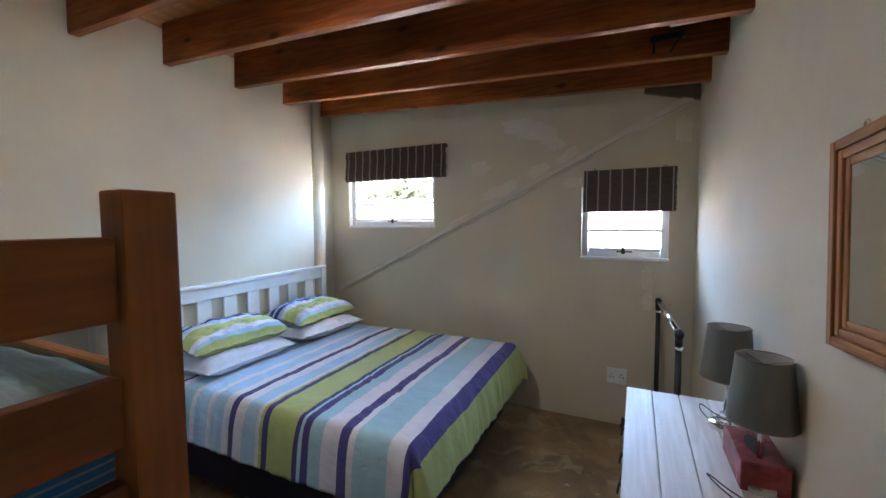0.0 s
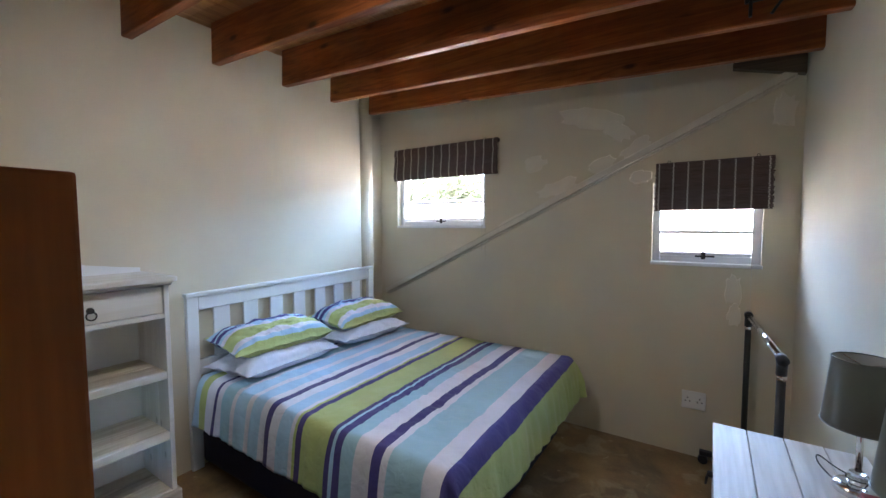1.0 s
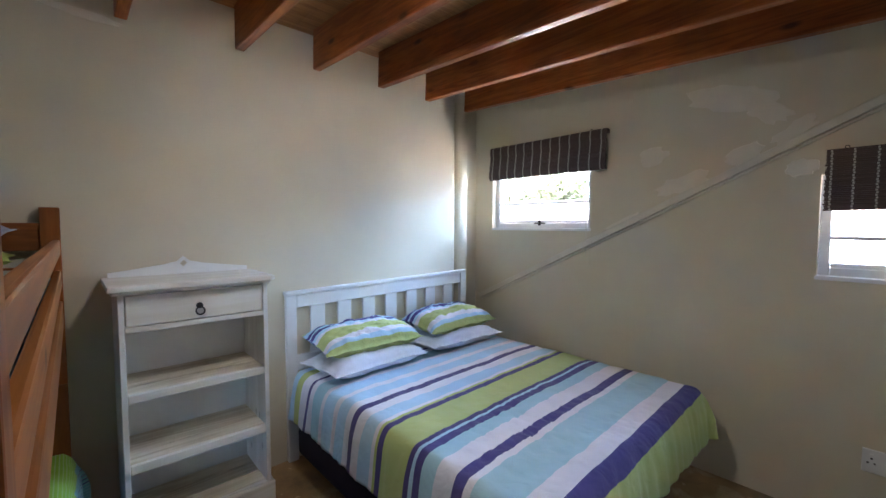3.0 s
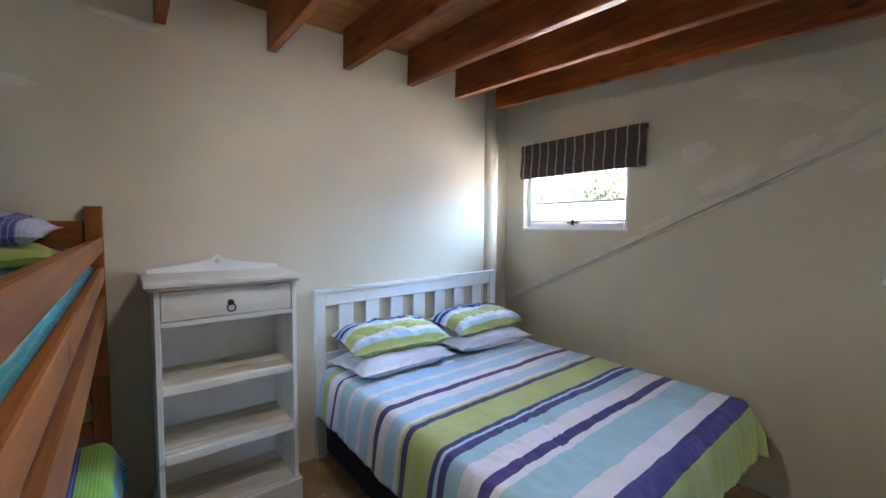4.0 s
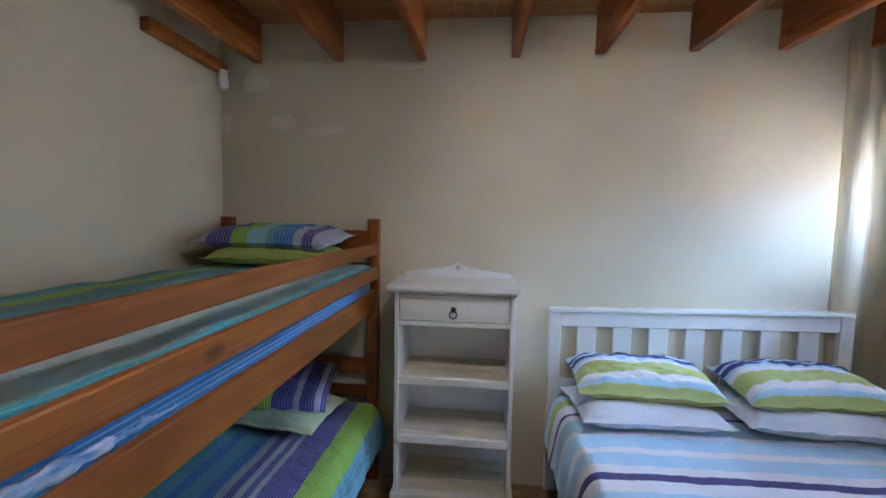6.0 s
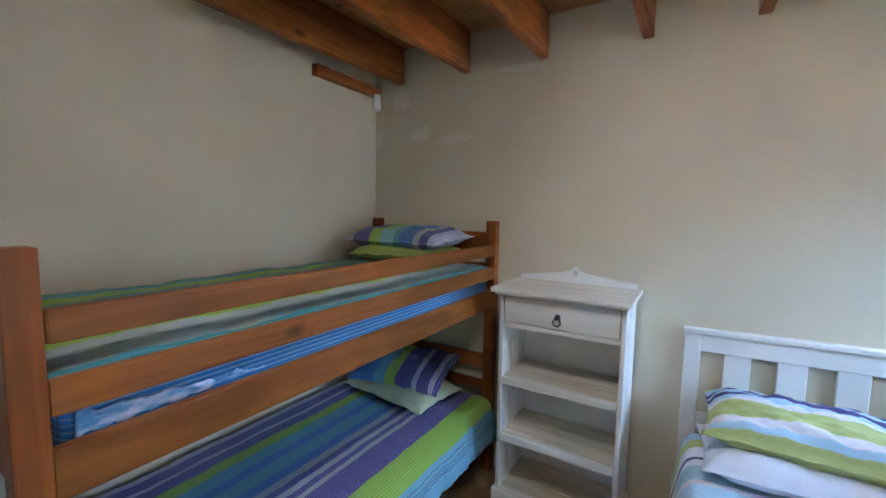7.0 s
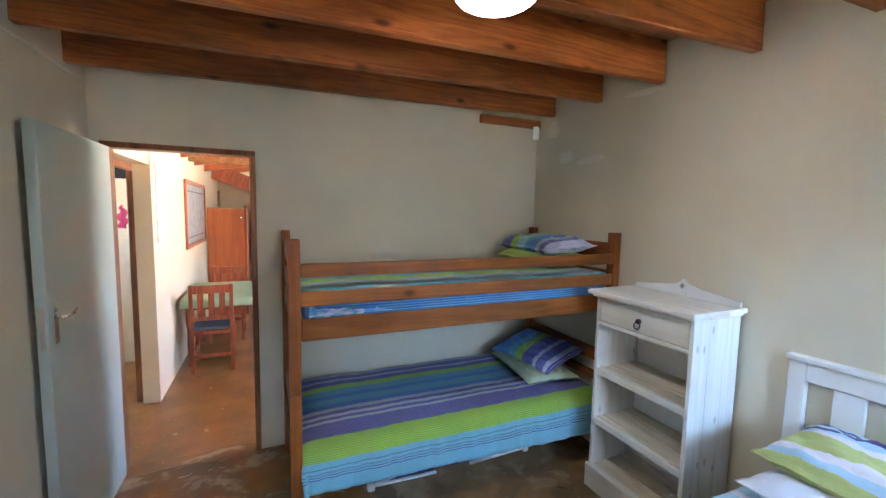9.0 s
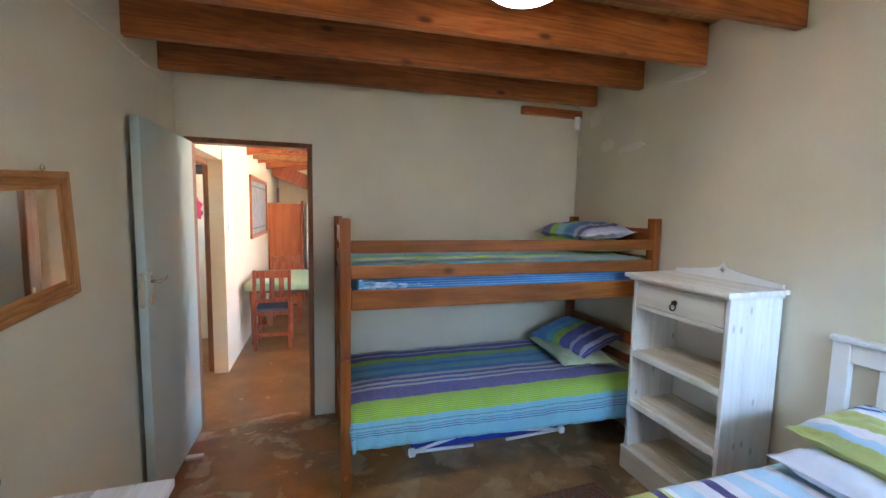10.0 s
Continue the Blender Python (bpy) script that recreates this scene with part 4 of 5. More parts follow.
lower = mesh_ob("bunk_mattress", box(B(), -2.12, -0.17, 0.07, 0.975, 0.302, 0.47, 0.04, 3), LINEN)
tagged(lower, "mattress on the lower bunk", "mattress")
cov = mesh_ob("bunk_cover", drape(-2.10, -0.18, 0.075, 0.965, 0.487, (0.05, 0.07, 0.0, 0.26), seed=4.0, wrinkle=0.003, flare=0.06, puff=0.015), BUNK_CLOTH, True)
for v in cov.data.vertices:
    # the cover lies askew, its hem higher at the foot end
    v.co.z += max(0.0, (0.487 - v.co.z) / 0.24) * (0.055 * (v.co.x + 2.0) / 1.76 - 0.02)
thicken(tagged(cov, "blue, green and purple finely striped cover on the lower bunk", "bed cover"))
um = mesh_ob("bunk_mattress", box(B(), -2.12, -0.17, 0.07, 0.972, 1.122, 1.30, 0.035, 3), SIDE_CLOTH)
tagged(um, "blue ticking mattress on the upper bunk", "mattress")
uc = mesh_ob("bunk_cover", drape(-2.11, -0.175, 0.075, 0.945, 1.315, (0.03, 0.04, 0.0, 0.035), seed=7.0, wrinkle=0.005, flare=0.0, puff=0.012), TOP_CLOTH, True)
thicken(tagged(uc, "green and blue striped cover on the upper bunk", "bed cover"))
bm = B()
rows = []
for i in range(60):
    u = i / 59
    r = []
    for j in range(7):
        v = j / 6
        r.append(bm.verts.new((-0.19 - 0.42 * u, 0.968 + (0.007 * math.sin(u * 31 + v * 3) + 0.006 * noise.noise(Vector((u * 23, v * 2, 5)))) * (1 - v * 0.5) * (1 - u) + 0.002, 1.185 + 0.04 * v * (1 - u) + 0.012 * noise.noise(Vector((u * 14, v, 0))) - 0.012 * (1 - u) * (v < 0.2))))
    rows.append(r)
for a, b in zip(rows, rows[1:]):
    for j in range(6):
        bm.faces.new((a[j], a[j + 1], b[j + 1], b[j]))
bunch = mesh_ob("rumpled_sheet", bm, mat("blue_white_sheet", (0.10, 0.28, 0.52), 0.85, var=0.15, scale=14, bump=0.4, tint=(0.62, 0.66, 0.74), tint_scale=16, tint_amount=0.85, spec=0.2, stretch=(1, 1, 3)), True)
thicken(tagged(bunch, "rumpled blue and white sheet edge tucked behind the bunk rail", "sheet"))

BP = stripes("bunk_pillowcase", 1, 0.0, 1.0, [(0.12, K_GY), (0.30, K_PU), (0.42, K_GR), (0.56, (0.25, 0.52, 0.58)), (0.62, K_TE), (0.76, K_BL), (0.82, K_GY), (0.90, K_PU), (1.0, (0.45, 0.46, 0.58))], 0.25, 0.012, use_uv=True)
BP2 = stripes("bunk_pillowcase_lower", 1, 0.0, 1.0, [(0.3, K_BL), (0.42, K_TE), (0.54, K_GR), (0.72, K_PU), (0.77, K_LI), (0.90, K_PU), (0.95, K_LI), (1.0, K_PU)], 0.25, 0.012, use_uv=True)
cushion("pillow", 0.42, 0.66, 0.10, along(-1.90, 0.55, 1.385, 0, 3), LIME, "plain lime green pillow on the upper bunk", 11, group="pillows on the bunks")
cushion("pillow", 0.42, 0.74, 0.13, along(-1.93, 0.50, 1.475, 5, -3), BP, "multi-coloured striped pillow on the upper bunk", 12, group="pillows on the bunks")
cushion("pillow", 0.42, 0.66, 0.09, along(-1.86, 0.52, 0.555, 0, -6), PALE_GREEN, "pale green pillow on the lower bunk", 13, group="pillows on the bunks")
cushion("pillow", 0.42, 0.62, 0.12, along(-1.92, 0.50, 0.655, 16, 8), BP2, "blue and purple striped pillow on the lower bunk", 14, group="pillows on the bunks")


# folded camp bed pushed under the bunk
def camp_bed():
    e = thing("folding_camp_bed", "blue canvas camp bed with white legs, folded under the bunk", "camp bed")
    bm = box(B(), -1.64, -0.57, 0.12, 0.69, 0.014, 0.088, 0.012, 2)
    bmesh.ops.subdivide_edges(bm, edges=bm.edges[:], cuts=5, use_grid_fill=True)
    for v in bm.verts:
        v.co.z += 0.006 * noise.noise(Vector((v.co.x * 6, v.co.y * 5, 2.0)))
    part("canvas", bm, BLUE_CANVAS, e, smooth=True)
    part("side_tube", cyl(B(), (-1.64, 0.69, 0.082), (-0.57, 0.69, 0.085), 0.012, seg=12), BLUE_CANVAS, e, smooth=True)
    for foot, upper, lower in (((-0.562, 0.712, 0.024), (-0.865, 0.704, 0.082), (-0.99, 0.72, 0.014)), ((-1.686, 0.712, 0.024), (-1.29, 0.704, 0.074), (-1.24, 0.72, 0.014))):
        for end in (upper, lower):
            part("leg", cyl(B(), foot, end, 0.0105, seg=12), PLASTIC, e, "white enamelled tube", True)
        part("foot", box(B(), foot[0] - 0.022, foot[0] + 0.022, 0.694, 0.735, 0.0, 0.046, 0.006, 1), PLASTIC, e)
        part("pivot", cyl(B(), (upper[0] - 0.03, 0.69, 0.08), (upper[0] - 0.03, 0.716, 0.08), 0.013, seg=14), CHROME, e)
    return e


camp_bed()

# rag rug beside the bed
bm = B()
for i in range(46):
    y = i * 0.011
    cyl(bm, (0, y, 0.007), (0.85, y + random.uniform(-0.002, 0.002), 0.007), 0.0066, seg=6)
rug = mesh_ob("rag_rug", bm, RUG, True)
rug.matrix_world = pose(-1.56, 1.27, 0.0, 0, 0, 2)
tagged(rug, "small woven rag rug of grey, white and red yarn", "rug")


# ---- white shelf unit ----
def shelf_unit():
    e = thing("shelf_unit", "whitewashed pine shelf unit with one drawer and a shaped back rail", "shelf unit")
    xb, xf, y0, y1 = -2.195, -1.845, 1.172, 1.784
    for y in (y0, y1 - 0.022):
        for k in range(3):
            part("side_board", box(B(), xb + k * 0.1167, xb + (k + 1) * 0.1167 - 0.0003, y, y + 0.022, 0.0, 1.232, 0.0022, 1), WASH, e)
    part("back_panel", box(B(), xb, xb + 0.012, y0 + 0.022, y1 - 0.022, 0.03, 1.232), WHITE, e)
    for k in range(3):
        x = xb - 0.004 + k * 0.133
        top = part("top_board", box(B(), x, x + 0.1327, 1.135 + 0.001 * k, 1.810 - 0.001 * k, 1.232, 1.258 - 0.0006 * k, 0.004, 2), WASH_Y, e)
    part("moulding", box(B(), xb, -1.825, 1.150, 1.795, 1.214, 1.232, 0.005, 1), WASH_Y, top)
    for z0, z1 in ((0.735, 0.776), (0.418, 0.462), (0.150, 0.157)):
        n = 3
        w = (xf - 0.02 - xb - 0.014) / n
        for i in range(n):
            part("shelf_board", box(B(), xb + 0.013 + i * w, xb + 0.010 + (i + 1) * w, y0 + 0.0225, y1 - 0.0225, z1 - 0.020, z1 - random.uniform(0, 0.002), 0.002, 1), SHELF_WOOD, e)
        part("shelf_lip", box(B(), xf - 0.021, xf - 0.001, y0 + 0.0225, y1 - 0.0225, z0, z1, 0.004, 1), WASH_Y, e)
    part("plinth", box(B(), xb, xf + 0.018, y0 - 0.016, y1 + 0.016, 0, 0.15, 0.006, 1), WASH_Y, e)
    part("drawer_rail", box(B(), xf - 0.03, xf - 0.001, y0 + 0.0225, y1 - 0.0225, 1.047, 1.070, 0.002, 1), WASH_Y, e)
    d = part("drawer", box(B(), xf - 0.30, xf - 0.004, y0 + 0.026, y1 - 0.026, 1.074, 1.207, 0.003, 1), WASH_Y, e)
    bm = cyl(B(), (xf - 0.006, 1.474, 1.135), (xf + 0.012, 1.474, 1.135), 0.015, 0.012, 18)
    torus(bm, (xf + 0.012, 1.474, 1.112), 0.018, 0.0035, Matrix.Rotation(radians(80), 4, "Y"))
    part("ring_pull", bm, IRON, d, "dark iron ring pull", True)
    # shaped back rail with a pierced diamond
    c, zt = 1.4725, 1.258
    outer = [(1.160, zt), (1.785, zt), (1.785, zt + 0.022), (1.70, zt + 0.032), (1.56, zt + 0.052), (c + 0.028, zt + 0.066), (c, zt + 0.092), (c - 0.028, zt + 0.066), (1.385, zt + 0.052), (1.245, zt + 0.032), (1.160, zt + 0.022)]
    hole = [(c, zt + 0.036), (c + 0.018, zt + 0.054), (c, zt + 0.072), (c - 0.018, zt + 0.054)]
    bm = B()
    for x in (xb, xb + 0.018):
        o = [bm.verts.new((x, a, b)) for a, b in outer]
        h = [bm.verts.new((x, a, b)) for a, b in hole]
        eds = [bm.edges.new((o[i], o[(i + 1) % len(o)])) for i in range(len(o))] + [bm.edges.new((h[i], h[(i + 1) % 4])) for i in range(4)]
        bmesh.ops.triangle_fill(bm, use_beauty=True, edges=eds)
    bm.verts.ensure_lookup_table()
    k = len(outer) + 4
    for s, n in ((0, len(outer)), (len(outer), 4)):
        for i in range(n):
            a, b = s + i, s + (i + 1) % n
            bm.faces.new((bm.verts[a], bm.verts[b], bm.verts[k + b], bm.verts[k + a]))
    bmesh.ops.recalc_face_normals(bm, faces=bm.faces[:])
    part("back_rail", bm, WHITE, e, "shaped back rail pierced with a diamond")
    return e


shelf_unit()


# ---- chest of drawers, lamps and small things ----
CH = 0.757
CX0, CX1, CY0, CY1 = 0.445, 0.862, 1.79, 2.675


def chest():
    e = thing("chest_of_drawers", "white painted plank-top chest of drawers against the wall", "chest of drawers")
    part("body", box(B(), CX0 + 0.02, CX1 - 0.004, CY0 + 0.015, CY1 - 0.015, 0.0, CH - 0.026, 0.004, 1), WHITE, e)
    n, w = 4, (CX1 - CX0) / 4
    for i in range(n):
        part("top_board", box(B(), CX0 + i * w + 0.0014, CX0 + (i + 1) * w - 0.0014, CY0, CY1, CH - 0.026, CH - (0.001 if i % 2 else 0), 0.003, 2), CHEST_TOP, e)
    for r in range(3):
        for c in range(2):
            ya = CY0 + 0.03 + c * 0.42
            z0 = 0.07 + r * 0.215
            d = part("drawer", box(B(), CX0 + 0.006, CX0 + 0.03, ya, ya + 0.405, z0, z0 + 0.2, 0.004, 1), WHITE, e)
            for yy in (ya + 0.09, ya + 0.315):
                bm = cyl(B(), (CX0 + 0.007, yy, z0 + 0.115), (CX0 - 0.010, yy, z0 + 0.115), 0.012, 0.010, 14)
                torus(bm, (CX0 - 0.012, yy, z0 + 0.095), 0.017, 0.003, Matrix.Rotation(radians(100), 4, "Y"), 16, 6)
                part("ring_pull", bm, IRON, d, "dark iron ring pull", True)
    return e


chest()


def table_lamp(x, y, label):
    e = thing("table_lamp", label, "table lamp", (x, y, CH), group="lamps on the chest")
    part("foot", lathe(B(), [(0.0, 0.0), (0.050, 0.0), (0.052, 0.004), (0.052, 0.018), (0.047, 0.022), (0.0, 0.022)]), CHROME, e, "round chrome foot", True)
    part("crystal", lathe(B(), [(0.0, 0.022), (0.018, 0.024), (0.027, 0.040), (0.018, 0.058), (0.008, 0.062), (0.0, 0.062)], seg=10), CRYSTAL, e, "clear faceted ball")
    part("stem", cyl(B(), (0, 0, 0.06), (0, 0, 0.28), 0.0075, seg=18), CHROME, e, smooth=True)
    sh = part("shade", lathe(B(), [(0.085, 0.193), (0.067, 0.378)], seg=40), SHADE, e, "grey satin tapered shade", True)
    part("lining", lathe(B(), [(0.0835, 0.194), (0.0655, 0.377)], seg=40), SHADE_IN, sh, smooth=True)
    part("rim", torus(B(), (0, 0, 0.193), 0.085, 0.002, None, 40, 6), SHADE, sh, smooth=True)
    part("rim", torus(B(), (0, 0, 0.378), 0.067, 0.002, None, 40, 6), SHADE, sh, smooth=True)
    bm = B()
    for a in (0, 120, 240):
        cyl(bm, (0, 0, 0.358), (0.066 * math.cos(radians(a)), 0.066 * math.sin(radians(a)), 0.373), 0.0016, seg=6)
    part("spider", bm, CHROME, sh)
    part("bulb", lathe(B(), [(0.012, 0.278), (0.012, 0.30), (0.024, 0.322), (0.02, 0.342), (0.0, 0.352)], seg=18), PLASTIC, e, smooth=True)
    return e


table_lamp(0.782, 2.415, "grey-shaded table lamp with a clear ball and chrome foot")
table_lamp(0.803, 2.06, "grey-shaded table lamp beside the red tissue box")

tb = mesh_ob("tissue_box", box(B(), -0.058, 0.058, -0.115, 0.115, 0, 0.085, 0.003, 1), RED_BOX)
tb.matrix_world = pose(0.808, 2.135, CH, 0, 0, 1)
tagged(tb, "red flower-printed tissue box on the chest", "tissue box")
bm = B()
lathe(bm, [(0.03, 0.0855), (0.03, 0.0865), (0.0, 0.0865)])
bmesh.ops.scale(bm, vec=(0.8, 2.2, 1), verts=bm.verts[:])
part("opening", bm, BLACK, tb, "dark oval opening")


def curve_thing(name, pts, r, material, label, category):
    cu = bpy.data.curves.new(name, "CURVE")
    cu.dimensions, cu.bevel_depth, cu.bevel_resolution = "3D", r, 3
    s = cu.splines.new("NURBS")
    s.points.add(len(pts) - 1)
    for p, q in zip(s.points, pts):
        p.co = (*q, 1)
    s.use_endpoint_u = True
    cu.materials.append(material)
    ob = new(name, cu)
    return tagged(ob, label, category)


curve_thing("lamp_cable", [(0.76, 2.41, CH + 0.003), (0.715, 2.48, CH + 0.012), (0.71, 2.55, CH + 0.03), (0.735, 2.55, CH + 0.02), (0.77, 2.50, CH + 0.003), (0.84, 2.48, CH + 0.003)], 0.002, BLACK, "thin black lamp cable looped on the chest", "cable")
curve_thing("lamp_cable", [(0.77, 1.96, CH + 0.003), (0.73, 1.98, CH + 0.004), (0.69, 2.03, CH + 0.014), (0.67, 2.07, CH + 0.006), (0.70, 2.0, CH + 0.003), (0.75, 1.92, CH + 0.003), (0.84, 1.88, CH + 0.003)], 0.0022, BLACK, "black lamp cable lying over the chest", "cable")


# ---- mirror ----
def wall_mirror():
    e = thing("wall_mirror", "rectangular mirror in a moulded oak frame", "mirror", (right_x(1.603) - 0.003, 1.603, 1.485), math.degrees(math.atan(0.025)))
    e.matrix_world = e.matrix_world @ Matrix.Rotation(radians(-4), 4, "X")
    w, h, f = 0.248, 0.224, 0.062
    part("glass", box(B(), -0.016, -0.010, -w + f - 0.004, w - f + 0.004, -h + f - 0.004, h - f + 0.004), MIRROR, e, "silvered mirror glass")
    for i, (a, b, d) in enumerate(((0, 0.023, 0.030), (0.023, 0.043, 0.024), (0.043, 0.062, 0.019))):
        for s in (-1, 1):
            y0, y1 = sorted((s * (w - a), s * (w - b)))
            part("frame_side", box(B(), -d, 0.0, y0, y1, -h + a, h - a, 0.004, 2), OAK, e)
            z0, z1 = sorted((s * (h - a), s * (h - b)))
            part("frame_rail", box(B(), -d, 0.0, -w + b + 0.0005, w - b - 0.0005, z0, z1, 0.004, 2), OAK_Y, e)
    part("backing", box(B(), -0.009, 0.002, -w + 0.03, w - 0.03, -h + 0.03, h - 0.03), BLACK, e)
    for yy in (-0.13, 0.14):
        part("eyelet", torus(B(), (-0.012, yy, h + 0.010), 0.009, 0.003, Matrix.Rotation(radians(90), 4, "Y"), 14, 6), BRASS, e, smooth=True)
    return e


OAK_Y = wood("oak_moulding_cross", (0.44, 0.20, 0.055), (0.29, 0.105, 0.024), 1, 0.55, 12.0, False)
wall_mirror()


# ---- clothes rail ----
def clothes_rail():
    e = thing("clothes_rail", "black and chrome clothes rail standing behind the chest", "clothes rail")
    for y, rx in ((2.93, 0.672), (3.82, 0.622)):
        part("upright", cyl(B(), (rx, y, 0.06), (rx, y, 0.90), 0.0155, seg=20), BLACK, e, "black tube", True)
        part("collar", cyl(B(), (rx, y, 0.885), (rx, y, 0.905), 0.0175, seg=20), CHROME, e, smooth=True)
        part("sleeve", cyl(B(), (rx, y, 0.905), (rx, y, 0.962), 0.019, seg=20), BLACK, e, smooth=True)
        bm = cyl(B(), (rx, y - 0.025, 0.968), (rx, y + 0.025, 0.968), 0.021, seg=20)
        part("elbow", bm, BLACK, e, smooth=True)
        f = part("foot_bar", box(B(), rx - 0.22, rx + 0.155, y - 0.017, y + 0.017, 0.055, 0.085, 0.008, 2), BLACK, e)
        for x in (rx - 0.2, rx + 0.14):
            part("castor", cyl(B(), (x, y - 0.014, 0.027), (x, y + 0.014, 0.027), 0.027, seg=18), BLACK, f)
    part("hanging_rail", cyl(B(), (0.672, 2.95, 0.968), (0.622, 3.80, 0.968), 0.0145, seg=24), CHROME, e, "chrome hanging tube", True)
    part("bottom_bar", cyl(B(), (0.672, 2.93, 0.10), (0.622, 3.82, 0.10), 0.011, seg=16), BLACK, e, smooth=True)
    return e


clothes_rail()


# ---- wall fixtures ----
def socket():
    e = thing("wall_socket", "white double plug socket low on the wall", "socket", (0.362, YW, 0.372))
    part("plate", box(B(), -0.066, 0.066, -0.011, 0, -0.058, 0.058, 0.004, 2), PLASTIC, e)
    for x in (-0.033, 0.033):
        for a, b in ((0, 0.014), (-0.012, -0.008), (0.012, -0.008)):
            part("pin_hole", box(B(), x + a - 0.004, x + a + 0.004, -0.0118, -0.010, b - 0.004, b + 0.004), BLACK, e)
        part("rocker", box(B(), x - 0.007, x + 0.007, -0.015, -0.010, 0.024, 0.038, 0.002, 1), PLASTIC, e)
    return e


socket()
al = thing("alarm_sensor", "small white alarm sensor in the corner by the ceiling", "alarm sensor", (-2.165, 0.045, 2.40), 45)
part("case", box(B(), -0.03, 0.03, -0.02, 0.025, -0.055, 0.055, 0.008, 3), PLASTIC, al)
part("lens", box(B(), -0.02, 0.02, 0.023, 0.029, -0.045, 0.0, 0.004, 2), LINEN, al)


def ceiling_light():
    e = thing("ceiling_light", "round white opal glass ceiling light, switched on", "ceiling light", (-0.72, 1.785, 0))
    part("base", cyl(B(), (0, 0, 2.424), (0, 0, 2.434), 0.142, seg=40), PLASTIC, e)
    part("dome", lathe(B(), [(0.138, 2.424), (0.134, 2.415), (0.115, 2.404), (0.08, 2.397), (0.04, 2.394), (0.0, 2.393)], seg=40), LAMP, e, "glowing opal glass dome", True)
    return e


ceiling_light()


# ---- passage and living area beyond the doorway ----
structure("wall_passage", prism(B(), [(0.875, -1.08), (0.855, -6.1), (1.0, -6.1), (1.0, -1.08)], 0, 3.2), HALL_WALL, "sunlit cream plastered wall of the passage", "wall")
# the hole is an assumed opening, cut to hold the side room's fill lamp
structure("wall_side_room", wall_grid(B(), [-2.4, -0.1], [0, 3.2], [(-1.75, -1.25, 1.3, 1.95)], 2.5, 2.62, "x"), WALL, "plain wall of the side room", "wall")
structure("wall_side_room_end", box(B(), 1.0, 2.5, -2.4, -2.3, 0, 3.2), WALL, "plain end wall of the side room", "wall")
structure("wall_over_side_door", box(B(), 0.885, 1.0, -1.08, -0.1, 2.05, 3.2), HALL_WALL, "cream wall above the side doorway", "wall")
structure("wall_house_end", box(B(), -2.7, 1.0, -6.2, -6.1, 0, 3.8), HALL_WALL, "far wall of the living area", "wall")
structure("wall_living_side", wall_grid(B(), [-6.2, -0.1], [0, 3.8], [(-1.95, -0.65, 0.9, 2.15)], -2.75, -2.63, "x"), HALL_WALL, "wall of the living area with a window opening", "wall")
structure("wall_outer_side", box(B(), 1.098, 2.62, -0.1, 0.0, 0, 3.2), WALL, "plain wall that closes the side room", "wall")
# the unseen overhang is added to keep sun out of the side opening
structure("ceiling_side_room", box(B(), 1.0, 3.95, -3.6, 0.0, 3.2, 3.26), WALL, "plain ceiling of the side room, run on outside to block the sun", "ceiling")

d2 = thing("door_2", "brown timber frame of the side doorway off the passage", "door frame", kind="structure")
part("jamb", box(B(), 1.0, 1.06, -1.20, -1.14, 0, 2.0, 0.004, 1), FRAME, d2)
part("lintel", box(B(), 1.0, 1.06, -1.20, -0.1, 2.0, 2.06, 0.004, 1), FRAME, d2)
bm = B()
rows = []
for i in range(10):
    rows.append([bm.verts.new((1.40 + 0.02 * math.sin(i * 1.7) + 0.075 * (0.35 + 0.65 * min(1, i / 4)) * (j / 5 - 0.5), -2.285 + 0.014 * math.sin(j * 2.2 + i * 0.6), 1.715 - i * 0.027)) for j in range(6)])
for a, b in zip(rows, rows[1:]):
    for j in range(5):
        bm.faces.new((a[j], a[j + 1], b[j + 1], b[j]))
thicken(tagged(mesh_ob("hanging_cloth", bm, PINK, True), "pink cloth hanging from a hook in the side room", "cloth"), 0.01)

# black sheet stands for the darkness inside a fanlight opening
fl = mesh_ob("fanlight_panel", box(B(), 1.33, 1.56, -2.30, -2.285, 1.995, 2.11, 0.003, 1), BLACK)
tagged(fl, "black panel in place of a dark fanlight opening on the side room wall", "panel")

# roof of the living area: sloping boards on rafters
bm = B()
for i in range(40):
    x = -2.65 + i * 0.094
    z = 2.42 + 0.36 * (1.0 - x) * 0.5
    box(bm, x, x + 0.091, -6.15, -0.11, z, z + 0.02)
structure("ceiling_living", bm, ORANGE_WOOD, "sloping board ceiling of the living area", "ceiling")
for y in (-1.5, -2.4, -3.3, -4.2, -5.1):
    bm = B()
    mm = Matrix.Translation((1.0, y, 2.31)) @ Matrix.Rotation(math.atan(0.18), 4, "Y")
    box(bm, -3.75, 0.0, -0.03, 0.03, -0.07, 0.095, 0.004, 1, mm)
    tagged(mesh_ob("rafter", bm, ORANGE_WOOD), "orange varnished roof rafter of the living area", "rafter", "rafters")
# pale tie beam under a row of scalloped tile ends
tie = mesh_ob("tie_beam", box(B(), -2.6, 0.86, -2.84, -2.78, 2.265, 2.335, 0.004, 1), BOARD)
tagged(tie, "pale pine tie beam across the living area", "beam")
bm = B()
for i in range(11):
    x = 0.78 - i * 0.083
    cyl(bm, (x, -2.66, 2.385), (x, -2.58, 2.385), 0.046, seg=14)
tagged(mesh_ob("scalloped_valance", bm, DARK_WOOD), "dark red scalloped wooden edge under the rafters", "valance")
